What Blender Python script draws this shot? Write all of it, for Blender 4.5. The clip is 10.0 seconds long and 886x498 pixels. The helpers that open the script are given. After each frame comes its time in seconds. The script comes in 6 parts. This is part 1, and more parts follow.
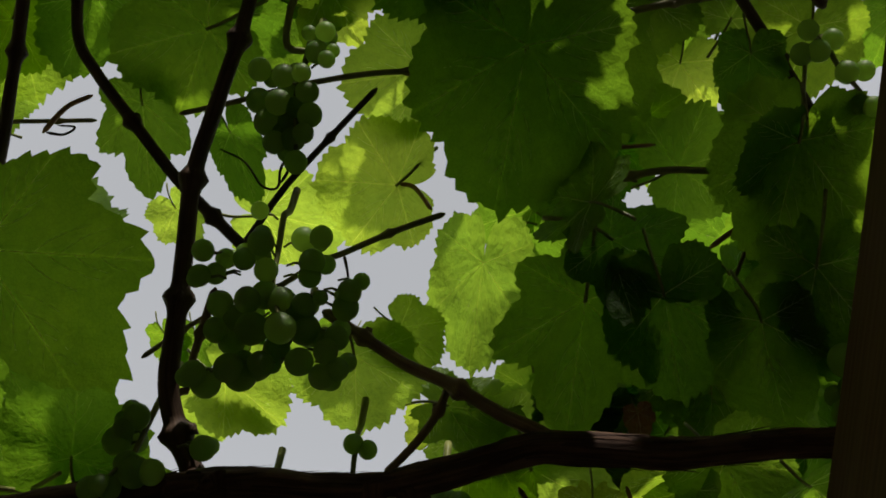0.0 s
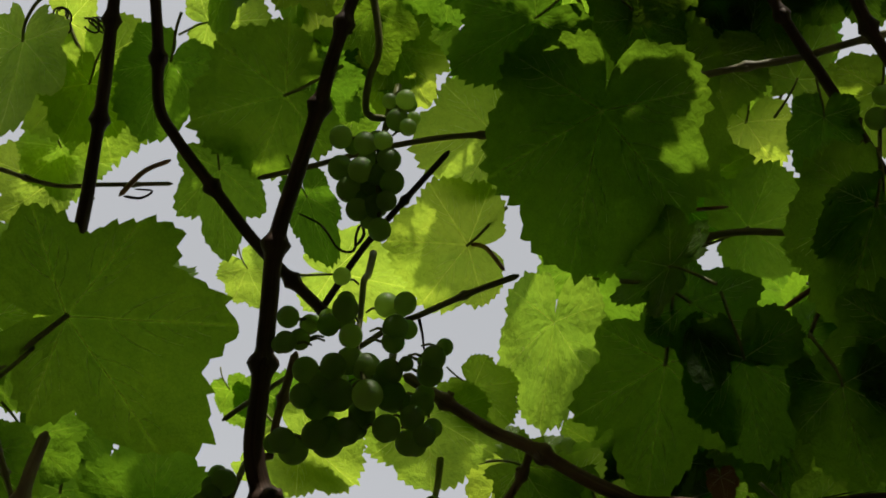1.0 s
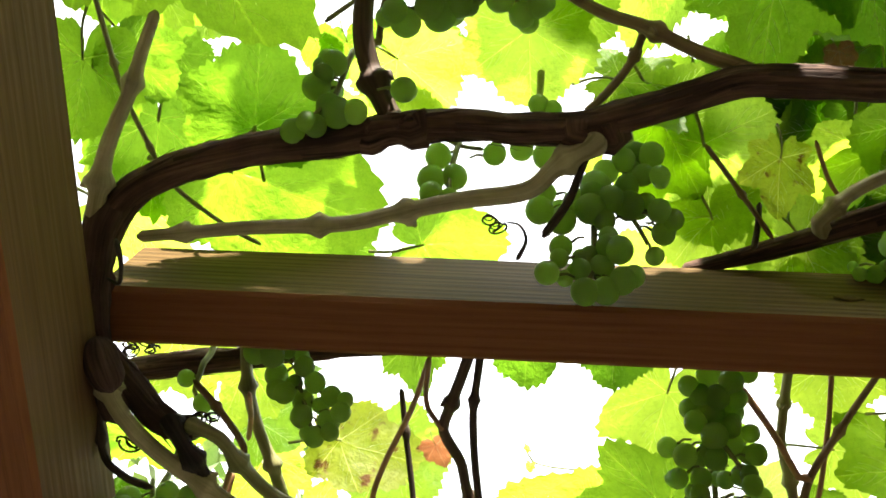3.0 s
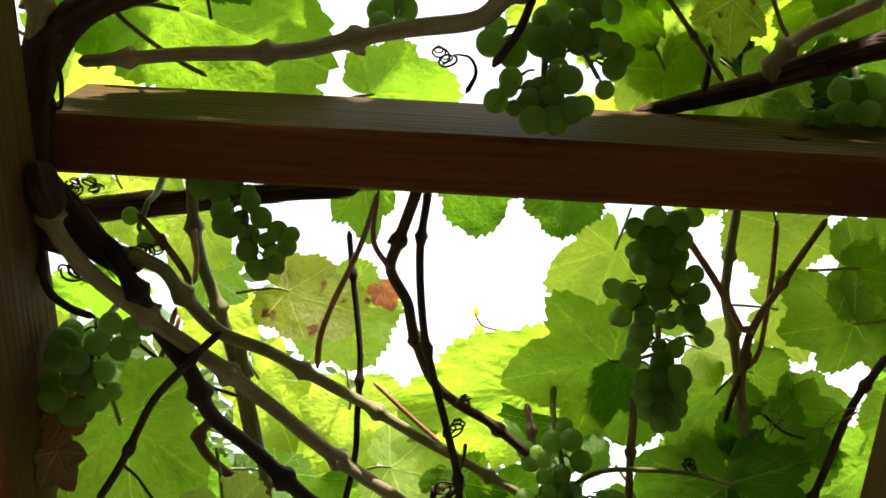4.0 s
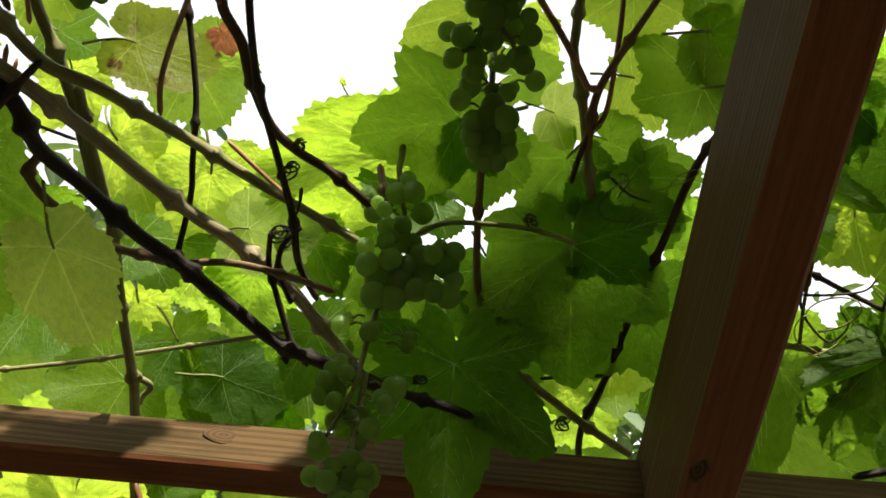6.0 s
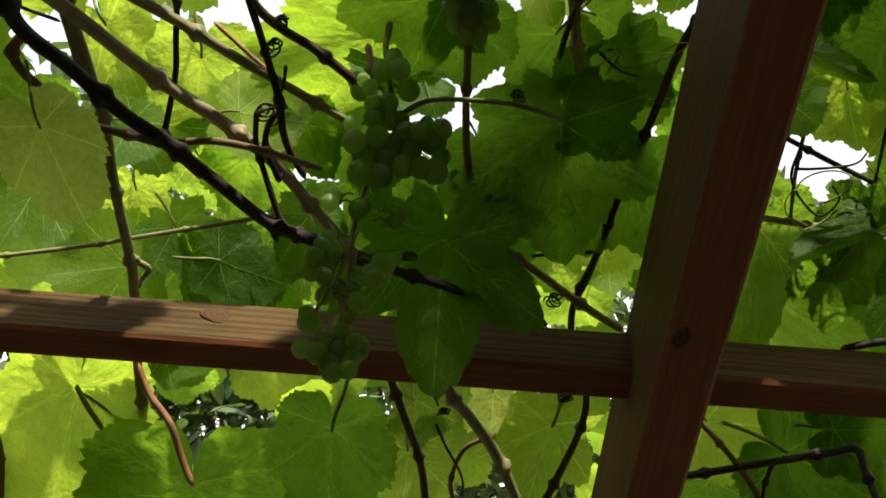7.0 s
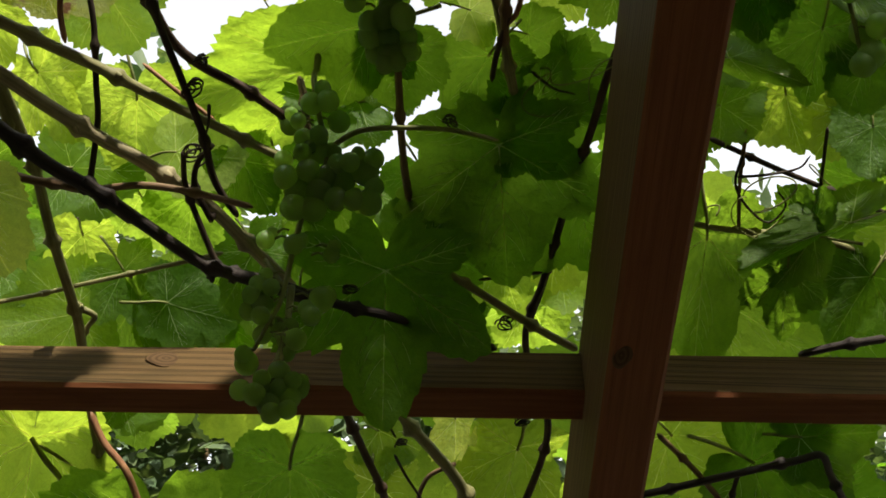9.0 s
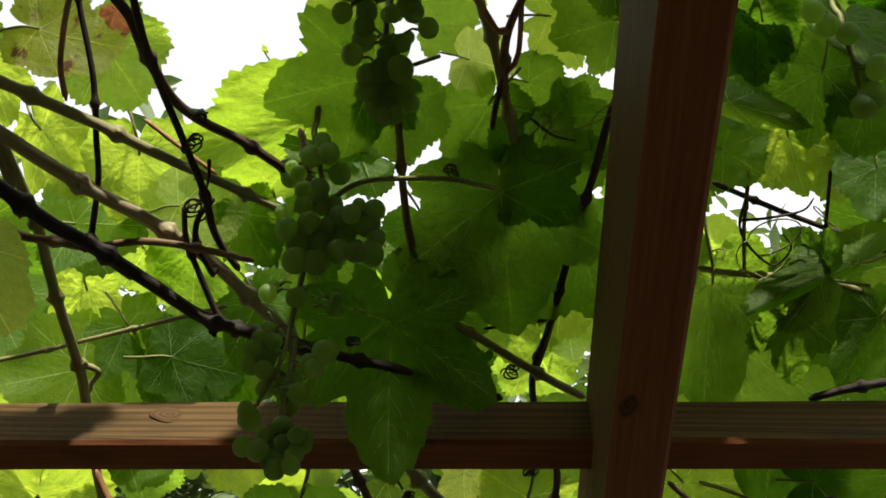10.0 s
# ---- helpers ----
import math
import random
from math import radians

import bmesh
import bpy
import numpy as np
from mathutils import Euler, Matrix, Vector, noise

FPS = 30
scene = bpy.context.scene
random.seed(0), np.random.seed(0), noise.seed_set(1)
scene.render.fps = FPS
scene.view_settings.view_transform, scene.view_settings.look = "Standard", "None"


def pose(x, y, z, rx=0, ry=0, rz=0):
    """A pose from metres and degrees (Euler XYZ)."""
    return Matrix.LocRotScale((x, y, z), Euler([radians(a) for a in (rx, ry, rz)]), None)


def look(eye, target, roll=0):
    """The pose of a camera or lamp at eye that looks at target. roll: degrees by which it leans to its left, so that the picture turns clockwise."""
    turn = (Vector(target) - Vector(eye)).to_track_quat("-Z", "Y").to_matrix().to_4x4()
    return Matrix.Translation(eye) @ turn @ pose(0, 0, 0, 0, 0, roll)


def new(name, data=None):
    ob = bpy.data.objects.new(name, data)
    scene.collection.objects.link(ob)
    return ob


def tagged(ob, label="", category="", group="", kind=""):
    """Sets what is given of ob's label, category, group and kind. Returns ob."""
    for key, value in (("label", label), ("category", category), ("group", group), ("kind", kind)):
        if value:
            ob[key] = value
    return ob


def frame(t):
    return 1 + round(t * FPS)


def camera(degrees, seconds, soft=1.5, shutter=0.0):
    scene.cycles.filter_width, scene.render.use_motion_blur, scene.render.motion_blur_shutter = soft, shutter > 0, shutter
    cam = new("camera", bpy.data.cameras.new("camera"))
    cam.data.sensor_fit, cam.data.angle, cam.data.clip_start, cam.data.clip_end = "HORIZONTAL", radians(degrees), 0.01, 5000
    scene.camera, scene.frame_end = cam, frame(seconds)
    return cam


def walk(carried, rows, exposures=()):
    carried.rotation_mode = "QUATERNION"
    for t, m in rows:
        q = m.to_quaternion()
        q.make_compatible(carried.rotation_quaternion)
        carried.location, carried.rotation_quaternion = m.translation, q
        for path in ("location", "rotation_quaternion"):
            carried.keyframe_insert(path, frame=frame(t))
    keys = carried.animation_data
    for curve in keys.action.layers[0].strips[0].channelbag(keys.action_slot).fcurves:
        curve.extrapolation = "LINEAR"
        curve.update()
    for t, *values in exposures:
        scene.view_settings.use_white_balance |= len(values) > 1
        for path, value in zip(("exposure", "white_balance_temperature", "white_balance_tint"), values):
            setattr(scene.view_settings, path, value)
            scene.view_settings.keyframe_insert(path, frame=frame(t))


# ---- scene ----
cam = camera(44, 10.0, 1.7)
walk(cam, [
    (0.0, pose(-0.0000, -0.0000, 1.6000, 142.318, -4.652, 1.208)),
    (0.5, pose(-0.0229, -0.0124, 1.6030, 143.551, -4.739, 1.393)),
    (1.0, pose(-0.0415, -0.0234, 1.6038, 143.709, -4.909, 1.776)),
    (1.5, pose(-0.0524, -0.0098, 1.5926, 143.172, -4.739, 2.294)),
    (2.0, pose(-0.0743, 0.0160, 1.5666, 140.598, -4.658, 3.066)),
    (2.5, pose(-0.0879, 0.0591, 1.5327, 137.777, -5.299, 3.291)),
    (3.0, pose(-0.0853, 0.0897, 1.5100, 134.958, -5.861, 2.893)),
    (3.2, pose(-0.0842, 0.0954, 1.5042, 133.918, -5.829, 2.638)),
    (4.3, pose(-0.0755, 0.1370, 1.4671, 130.458, -4.945, -0.468)),
    (4.5, pose(-0.0778, 0.1350, 1.4659, 129.565, -4.995, -1.308)),
    (5.0, pose(-0.0700, 0.1393, 1.4510, 127.839, -5.314, -2.516)),
    (5.5, pose(-0.0361, 0.1486, 1.4406, 125.593, -5.086, -1.994)),
    (6.0, pose(0.0027, 0.1712, 1.4274, 123.925, -4.594, -1.884)),
    (6.2, pose(0.0105, 0.1720, 1.4218, 122.984, -4.619, -1.713)),
    (7.3, pose(0.0299, 0.1752, 1.4086, 117.598, -4.241, -0.481)),
    (7.5, pose(0.0355, 0.1742, 1.4064, 117.317, -4.161, -0.588)),
    (8.0, pose(0.0436, 0.1721, 1.4068, 118.203, -4.073, -1.264)),
    (8.5, pose(0.0508, 0.1675, 1.4204, 119.402, -2.810, -0.186)),
    (9.0, pose(0.0618, 0.1795, 1.4239, 119.601, -1.258, 0.817)),
    (9.5, pose(0.0672, 0.1786, 1.4283, 120.491, -0.738, 1.368)),
    (10.0, pose(0.0668, 0.1802, 1.4303, 121.797, -0.608, 1.828)),
], exposures=[
    (0.0, 0.46), (1.0, 0.58), (1.5, 0.60), (2.0, 1.10), (2.5, 2.82), (3.0, 3.46), (3.2, 3.46),
    (4.3, 1.95), (4.5, 1.82), (5.5, 1.92), (6.2, 1.95), (7.3, 1.55), (8.5, 1.54), (10.0, 1.60),
])

# world and sun
world = bpy.data.worlds.new("sky_world")
scene.world = world
world.use_nodes = True
wn = world.node_tree
wn.nodes.clear()
sky = wn.nodes.new("ShaderNodeTexSky")
sky.sky_type = "NISHITA"
sky.sun_disc = False
sky.sun_elevation = radians(55)
sky.sun_rotation = radians(169)
sky.air_density, sky.dust_density, sky.ozone_density = 1.0, 2.0, 1.0
pale = wn.nodes.new("ShaderNodeHueSaturation")
pale.inputs["Saturation"].default_value = 0.12
wbg = wn.nodes.new("ShaderNodeBackground")
wbg.inputs["Strength"].default_value = 0.15
wout = wn.nodes.new("ShaderNodeOutputWorld")
wn.links.new(sky.outputs[0], pale.inputs["Color"])
wn.links.new(pale.outputs[0], wbg.inputs["Color"])
wn.links.new(wbg.outputs[0], wout.inputs["Surface"])
sun_data = bpy.data.lights.new("sun", "SUN")
sun_data.energy, sun_data.angle, sun_data.color = 3.2, radians(1.0), (1.0, 0.94, 0.82)
sun = new("sun", sun_data)
TO_SUN = Vector((0.109, -0.563, 0.819)).normalized()
sun.matrix_world = look(Vector((0, 0.4, 2.0)) + TO_SUN * 8, (0, 0.4, 2.0))

# the sloping frame of the vine roof: x along the cross beams, y down the slope, z out of the roof
ROOF = Matrix.Translation((0, 0, 1.6)) @ Matrix.Rotation(radians(-27), 4, "X")


def roof(x, y, z):
    return ROOF @ Vector((x, y, z))




# ---- materials ----
def material(name):
    m = bpy.data.materials.new(name)
    m.use_nodes = True
    t = m.node_tree
    return m, t, t.nodes["Principled BSDF"], t.nodes["Material Output"]


def node(t, kind, **values):
    n = t.nodes.new("ShaderNode" + kind)
    for key, value in values.items():
        n.inputs[key.replace("_", " ")].default_value = value
    return n


def ramp(t, source, stops):
    r = t.nodes.new("ShaderNodeValToRGB")
    e = r.color_ramp.elements
    while len(e) < len(stops):
        e.new(0.5)
    for spot, (place, colour) in zip(e, stops):
        spot.position, spot.color = place, (*colour, 1)
    t.links.new(source, r.inputs[0])
    return r.outputs[0]


def blend(t, kind, factor, a, b):
    m = t.nodes.new("ShaderNodeMix")
    m.data_type, m.blend_type = "RGBA", kind
    for sock, value in ((m.inputs[0], factor), (m.inputs[6], a), (m.inputs[7], b)):
        if isinstance(value, bpy.types.NodeSocket):
            t.links.new(value, sock)
        elif isinstance(value, tuple):
            sock.default_value = (*value, 1)
        else:
            sock.default_value = value
    return m.outputs[2]


def relief(t, bsdf, height, strength, distance=0.001):
    b = node(t, "Bump", Strength=strength, Distance=distance)
    t.links.new(height, b.inputs["Height"])
    t.links.new(b.outputs[0], bsdf.inputs["Normal"])
    return b


def coords(t, scale):
    c = t.nodes.new("ShaderNodeTexCoord")
    m = node(t, "Mapping")
    m.inputs["Scale"].default_value = scale
    t.links.new(c.outputs["Object"], m.inputs["Vector"])
    return m.outputs[0]


def noise_of(t, vector, scale, detail=5.0, rough=0.6, distort=0.0):
    n = node(t, "TexNoise", Scale=scale, Detail=detail, Roughness=rough, Distortion=distort)
    t.links.new(vector, n.inputs["Vector"])
    return n.outputs["Fac"]


def vein_ramp(t, v):
    """Lighter along the five main veins of a leaf, 1 elsewhere."""
    nearest = None
    for spot in (0, 54, -54, 109, -109):
        a = math.radians(spot)
        dots = []
        for way in ((math.cos(a), -math.sin(a), 0), (-10 * math.sin(a), -10 * math.cos(a), 0)):
            dot = t.nodes.new("ShaderNodeVectorMath")
            dot.operation = "DOT_PRODUCT"
            t.links.new(v, dot.inputs[0])
            dot.inputs[1].default_value = way
            dots.append(dot.outputs["Value"])
        aside = t.nodes.new("ShaderNodeMath")
        aside.operation = "ABSOLUTE"
        t.links.new(dots[0], aside.inputs[0])
        far = t.nodes.new("ShaderNodeMath")
        far.operation = "MAXIMUM"
        t.links.new(aside.outputs[0], far.inputs[0])
        t.links.new(dots[1], far.inputs[1])
        if nearest is None:
            nearest = far.outputs[0]
        else:
            least = t.nodes.new("ShaderNodeMath")
            least.operation = "MINIMUM"
            t.links.new(nearest, least.inputs[0])
            t.links.new(far.outputs[0], least.inputs[1])
            nearest = least.outputs[0]
    return ramp(t, nearest, [(0.0, (1.5, 1.38, 1.5)), (0.009, (1.28, 1.22, 1.3)), (0.017, (1, 1, 1))])


def leaf_material(name, upper, through_colour, spots, share=0.55, joined=False):
    m, t, p, out = material(name)
    info = t.nodes.new("ShaderNodeNewGeometry" if joined else "ShaderNodeObjectInfo")
    chance = info.outputs["Random Per Island" if joined else "Random"]
    v = coords(t, (14, 14, 14) if joined else (1, 1, 1))
    shift = t.nodes.new("ShaderNodeVectorMath")
    shift.operation = "ADD"
    t.links.new(v, shift.inputs[0])
    t.links.new(chance, shift.inputs[1])
    big = noise_of(t, shift.outputs[0], 1.6, 4.0)
    fine = noise_of(t, shift.outputs[0], 13.0, 4.0)
    cells = node(t, "TexVoronoi", Scale=34.0)
    cells.feature = "DISTANCE_TO_EDGE"
    t.links.new(shift.outputs[0], cells.inputs["Vector"])
    net = ramp(t, cells.outputs["Distance"], [(0.0, (0.83, 0.84, 0.82)), (0.10, (1, 1, 1))])
    tone = ramp(t, chance, [(0.0, (0.58, 0.7, 0.6)), (0.45, (0.95, 0.97, 1.0)), (1.0, (1.12, 1.05, 0.95))])
    mottle = ramp(t, big, [(0.3, (0.88, 0.92, 0.9)), (0.62, (1.07, 1.03, 1.0))])
    grain = ramp(t, fine, [(0.3, (0.85, 0.88, 0.86)), (0.7, (1.07, 1.05, 1.02))])
    veins = None if joined else vein_ramp(t, v)
    both = []
    for colour in (upper, through_colour):
        c = blend(t, "MULTIPLY", 1.0, colour, tone)
        c = blend(t, "MULTIPLY", 1.0, c, mottle)
        c = blend(t, "MULTIPLY", 1.0, c, grain)
        c = blend(t, "MULTIPLY", 1.0, c, net)
        if veins:
            c = blend(t, "MULTIPLY", 1.0, c, veins)
        if spots:
            mark = ramp(t, noise_of(t, shift.outputs[0], 3.4, 3.0), [(0.60 - spots, (0, 0, 0)), (0.68 - spots, (1, 1, 1))])
            c = blend(t, "MIX", mark, c, (0.13, 0.055, 0.015))
        both.append(c)
    t.links.new(both[0], p.inputs["Base Color"])
    p.inputs["Roughness"].default_value = 0.52
    p.inputs["Specular IOR Level"].default_value = 0.16
    tr = node(t, "BsdfTranslucent")
    t.links.new(both[1], tr.inputs["Color"])
    mix = node(t, "MixShader", Fac=share)
    b = relief(t, p, fine, 0.23, 0.012)
    t.links.new(b.outputs[0], tr.inputs["Normal"])
    t.links.new(p.outputs[0], mix.inputs[1])
    t.links.new(tr.outputs[0], mix.inputs[2])
    t.links.new(mix.outputs[0], out.inputs["Surface"])
    return m


# g, m and y are one leaf, with shade or backlight put into its tone
LEAF = {
    "g": leaf_material("vine_leaf_green", (0.052, 0.10, 0.010), (0.235, 0.425, 0.02), 0.0),
    "y": leaf_material("vine_leaf_backlit_yellow", (0.075, 0.13, 0.018), (0.53, 0.73, 0.06), 0.0),
    "m": leaf_material("vine_leaf_backlit_mid", (0.065, 0.12, 0.02), (0.36, 0.56, 0.034), 0.0),
    "p": leaf_material("vine_leaf_pale", (0.31, 0.38, 0.09), (0.80, 0.92, 0.17), 0.0, 0.66),
    "d": leaf_material("vine_leaf_dying", (0.13, 0.13, 0.03), (0.56, 0.66, 0.06), 0.02),
    "f": leaf_material("upper_vine_leaves", (0.065, 0.12, 0.014), (0.42, 0.60, 0.045), 0.0, 0.55, True),
    "b": leaf_material("vine_leaf_dry", (0.30, 0.15, 0.09), (0.36, 0.14, 0.06), 0.0, 0.35),
}


def soft_material(name, colour, other, through_colour, share, rough, scale):
    m, t, p, out = material(name)
    v = coords(t, (1, 1, 1))
    c = blend(t, "MIX", noise_of(t, v, scale), colour, other)
    t.links.new(c, p.inputs["Base Color"])
    p.inputs["Roughness"].default_value = rough
    if share:
        tr = node(t, "BsdfTranslucent", Color=(*through_colour, 1))
        mix = node(t, "MixShader", Fac=share)
        t.links.new(p.outputs[0], mix.inputs[1])
        t.links.new(tr.outputs[0], mix.inputs[2])
        t.links.new(mix.outputs[0], out.inputs["Surface"])
    return m


VEIN = soft_material("leaf_vein", (0.40, 0.48, 0.19), (0.46, 0.54, 0.22), (1.0, 1.0, 0.85), 0.93, 0.5, 5)


def bark_material(name, dark, light, along, bump, rough=0.75):
    m, t, p, out = material(name)
    c = t.nodes.new("ShaderNodeTexCoord")
    mp = node(t, "Mapping")
    mp.inputs["Scale"].default_value = along
    t.links.new(c.outputs["UV"], mp.inputs["Vector"])
    fibre = noise_of(t, mp.outputs[0], 1.0, 6.0, 0.65, 0.4)
    patch = noise_of(t, coords(t, (1, 1, 1)), 45.0, 4.0)
    col = ramp(t, fibre, [(0.32, dark), (0.68, light)])
    col = blend(t, "MULTIPLY", 0.75, col, ramp(t, patch, [(0.3, (0.55, 0.52, 0.5)), (0.7, (1.15, 1.12, 1.05))]))
    t.links.new(col, p.inputs["Base Color"])
    p.inputs["Roughness"].default_value = rough
    p.inputs["Specular IOR Level"].default_value = 0.15
    relief(t, p, fibre, bump, 0.002)
    return m


# fibres run along the cane: u goes round it, v along it in metres
BARK = {
    "old_limb": bark_material("old_vine_bark", (0.018, 0.010, 0.008), (0.15, 0.085, 0.06), (18, 3.5, 1), 1.0, 0.85),
    "old_trunk": bark_material("old_trunk_bark", (0.018, 0.011, 0.009), (0.10, 0.058, 0.045), (20, 3.5, 1), 1.0, 0.88),
    "cane_dark": bark_material("dark_cane_bark", (0.035, 0.02, 0.014), (0.10, 0.062, 0.042), (13, 3, 1), 0.5, 0.6),
    "cane_black": bark_material("blackish_cane_bark", (0.012, 0.010, 0.009), (0.045, 0.033, 0.027), (13, 3, 1), 0.6, 0.6),
    "cane_brown": bark_material("brown_cane_bark", (0.11, 0.075, 0.042), (0.27, 0.19, 0.10), (12, 2.5, 1), 0.4, 0.6),
    "cane_tan": bark_material("tan_cane_bark", (0.22, 0.19, 0.10), (0.44, 0.385, 0.23), (13, 2.5, 1), 0.45, 0.6),
    "cane_green": bark_material("greenish_cane_bark", (0.14, 0.14, 0.06), (0.30, 0.28, 0.13), (11, 2.5, 1), 0.35, 0.5),
    "twig_dark": bark_material("dark_twig_bark", (0.02, 0.014, 0.011), (0.075, 0.05, 0.036), (5, 14, 1), 0.4, 0.65),
    "twig_brown": bark_material("brown_twig_bark", (0.10, 0.06, 0.03), (0.24, 0.155, 0.085), (5, 10, 1), 0.3, 0.6),
    "petiole_red": bark_material("reddish_leaf_stalk", (0.21, 0.085, 0.05), (0.36, 0.20, 0.10), (4, 10, 1), 0.15, 0.45),
    "petiole_green": bark_material("green_leaf_stalk", (0.13, 0.15, 0.045), (0.24, 0.25, 0.09), (4, 10, 1), 0.15, 0.45),
    "tendril": bark_material("dark_tendril", (0.018, 0.013, 0.010), (0.05, 0.035, 0.022), (4, 14, 1), 0.2, 0.6),
}
STALK = BARK["petiole_green"]


def grape_material():
    m, t, p, out = material("unripe_grape_skin")
    info = t.nodes.new("ShaderNodeObjectInfo")
    v = coords(t, (1, 1, 1))
    shift = t.nodes.new("ShaderNodeVectorMath")
    shift.operation = "ADD"
    t.links.new(v, shift.inputs[0])
    t.links.new(info.outputs["Random"], shift.inputs[1])
    bloom = noise_of(t, shift.outputs[0], 2.2, 4.0)
    skin = ramp(t, info.outputs["Random"], [(0.0, (0.08, 0.15, 0.045)), (0.6, (0.115, 0.20, 0.065)), (1.0, (0.17, 0.25, 0.08))])
    c = blend(t, "MIX", ramp(t, bloom, [(0.35, (0, 0, 0)), (0.75, (0.35, 0.35, 0.35))]), skin, (0.22, 0.34, 0.11))
    dots = node(t, "TexVoronoi", Scale=9.0)
    t.links.new(shift.outputs[0], dots.inputs["Vector"])
    c = blend(t, "MIX", ramp(t, dots.outputs["Distance"], [(0.05, (0.5, 0.5, 0.5)), (0.12, (0, 0, 0))]), c, (0.10, 0.11, 0.035))
    t.links.new(c, p.inputs["Base Color"])
    p.inputs["Roughness"].default_value = 0.5
    p.inputs["Subsurface Weight"].default_value = 0.35
    p.inputs["Subsurface Radius"].default_value = (0.5, 1.0, 0.25)
    p.inputs["Subsurface Scale"].default_value = 0.006
    tr = node(t, "BsdfTranslucent", Color=(0.50, 0.67, 0.17, 1))
    mix = node(t, "MixShader", Fac=0.64)
    t.links.new(p.outputs[0], mix.inputs[1])
    t.links.new(tr.outputs[0], mix.inputs[2])
    t.links.new(mix.outputs[0], out.inputs["Surface"])
    return m


GRAPE = grape_material()


def timber_material(name, dark, light, stain, stain_from, streak, much, calm=0.5):
    """Sawn timber whose grain runs along the object's local x."""
    m, t, p, out = material(name)
    info = t.nodes.new("ShaderNodeObjectInfo")
    far = t.nodes.new("ShaderNodeVectorMath")
    far.operation = "ADD"
    t.links.new(coords(t, (1, 1, 1)), far.inputs[0])
    t.links.new(info.outputs["Random"], far.inputs[1])

    def stretched(scale):
        mp = node(t, "Mapping")
        mp.inputs["Scale"].default_value = scale
        t.links.new(far.outputs[0], mp.inputs["Vector"])
        return mp.outputs[0]
    rings = node(t, "TexWave", Scale=1.0, Distortion=5.0, Detail=2.0, Detail_Scale=0.8, Detail_Roughness=0.5)
    rings.wave_type, rings.bands_direction = "BANDS", "DIAGONAL"
    t.links.new(stretched((1.6, 105, 90)), rings.inputs["Vector"])
    fibre = noise_of(t, stretched((14, 420, 420)), 1.0, 5.0, 0.6)
    patch = noise_of(t, stretched((5, 14, 14)), 1.0, 5.0, 0.65)
    col = ramp(t, rings.outputs["Fac"], [(0.0, light), (0.60, tuple(0.93 * q for q in light)), (0.80, dark), (0.93, tuple(0.8 * q for q in dark)), (1.0, light)])
    col = blend(t, "MIX", calm, col, light)
    pale = noise_of(t, stretched((3, 120, 120)), 1.0, 4.0, 0.6)
    col = blend(t, "MIX", ramp(t, pale, [(0.52, (0, 0, 0)), (0.74, (much, much, much))]), col, streak)
    col = blend(t, "MULTIPLY", 0.8, col, ramp(t, fibre, [(0.3, (0.75, 0.73, 0.71)), (0.65, (1.1, 1.1, 1.08))]))
    col = blend(t, "MIX", ramp(t, patch, [(stain_from, (0, 0, 0)), (stain_from + 0.2, (0.85, 0.85, 0.85))]), col, stain)
    t.links.new(col, p.inputs["Base Color"])
    p.inputs["Roughness"].default_value = 0.62
    p.inputs["Specular IOR Level"].default_value = 0.04
    both = blend(t, "MIX", 0.5, rings.outputs["Color"], fibre)
    relief(t, p, both, 0.35, 0.001)
    return m


TIMBER_RED = timber_material("red_brown_stained_timber", (0.145, 0.054, 0.022), (0.168, 0.063, 0.027), (0.085, 0.032, 0.014), 0.58, (0.21, 0.08, 0.04), 0.3)
TIMBER_BROWN = timber_material("weathered_brown_timber", (0.084, 0.047, 0.021), (0.112, 0.064, 0.030), (0.07, 0.042, 0.018), 0.56, (0.19, 0.125, 0.07), 0.45)
# side faces: weathered, with the leaves' green light put into the tone
TIMBER_GREY = timber_material("weathered_timber_leaf_light", (0.030, 0.017, 0.007), (0.092, 0.056, 0.022), (0.034, 0.026, 0.010), 0.52, (0.10, 0.074, 0.04), 0.25, 0.1)


def knot_material():
    m, t, p, out = material("wood_knot")
    rings = node(t, "TexWave", Scale=95.0, Distortion=2.5, Detail=2.0)
    rings.wave_type, rings.rings_direction = "RINGS", "Z"
    t.links.new(coords(t, (0.7, 1.2, 1)), rings.inputs["Vector"])
    t.links.new(ramp(t, rings.outputs["Fac"], [(0.3, (0.08, 0.048, 0.023)), (0.8, (0.052, 0.031, 0.015))]), p.inputs["Base Color"])
    p.inputs["Specular IOR Level"].default_value = 0.03
    p.inputs["Roughness"].default_value = 0.75
    return m


KNOT = knot_material()


# ---- building helpers ----
def part(name, bm, mats, parent, label=""):
    me = bpy.data.meshes.new(name)
    bm.to_mesh(me)
    bm.free()
    for m in mats if isinstance(mats, (list, tuple)) else [mats]:
        me.materials.append(m)
    ob = new(name, me)
    ob.parent = parent
    if label:
        tagged(ob, label)
    return ob


def smooth_line(pts, step):
    """Catmull-Rom through the points, with about that step."""
    p = [Vector(q) for q in pts]
    p = [2 * p[0] - p[1]] + p + [2 * p[-1] - p[-2]]
    line = []
    for i in range(1, len(p) - 2):
        a, b, c, d = p[i - 1:i + 3]
        n = max(2, int((c - b).length / step))
        for k in range(n):
            u = k / n
            line.append(0.5 * (2 * b + (c - a) * u + (2 * a - 5 * b + 4 * c - d) * u * u + (3 * b - 3 * c + d - a) * u ** 3))
    line.append(p[-2])
    return line


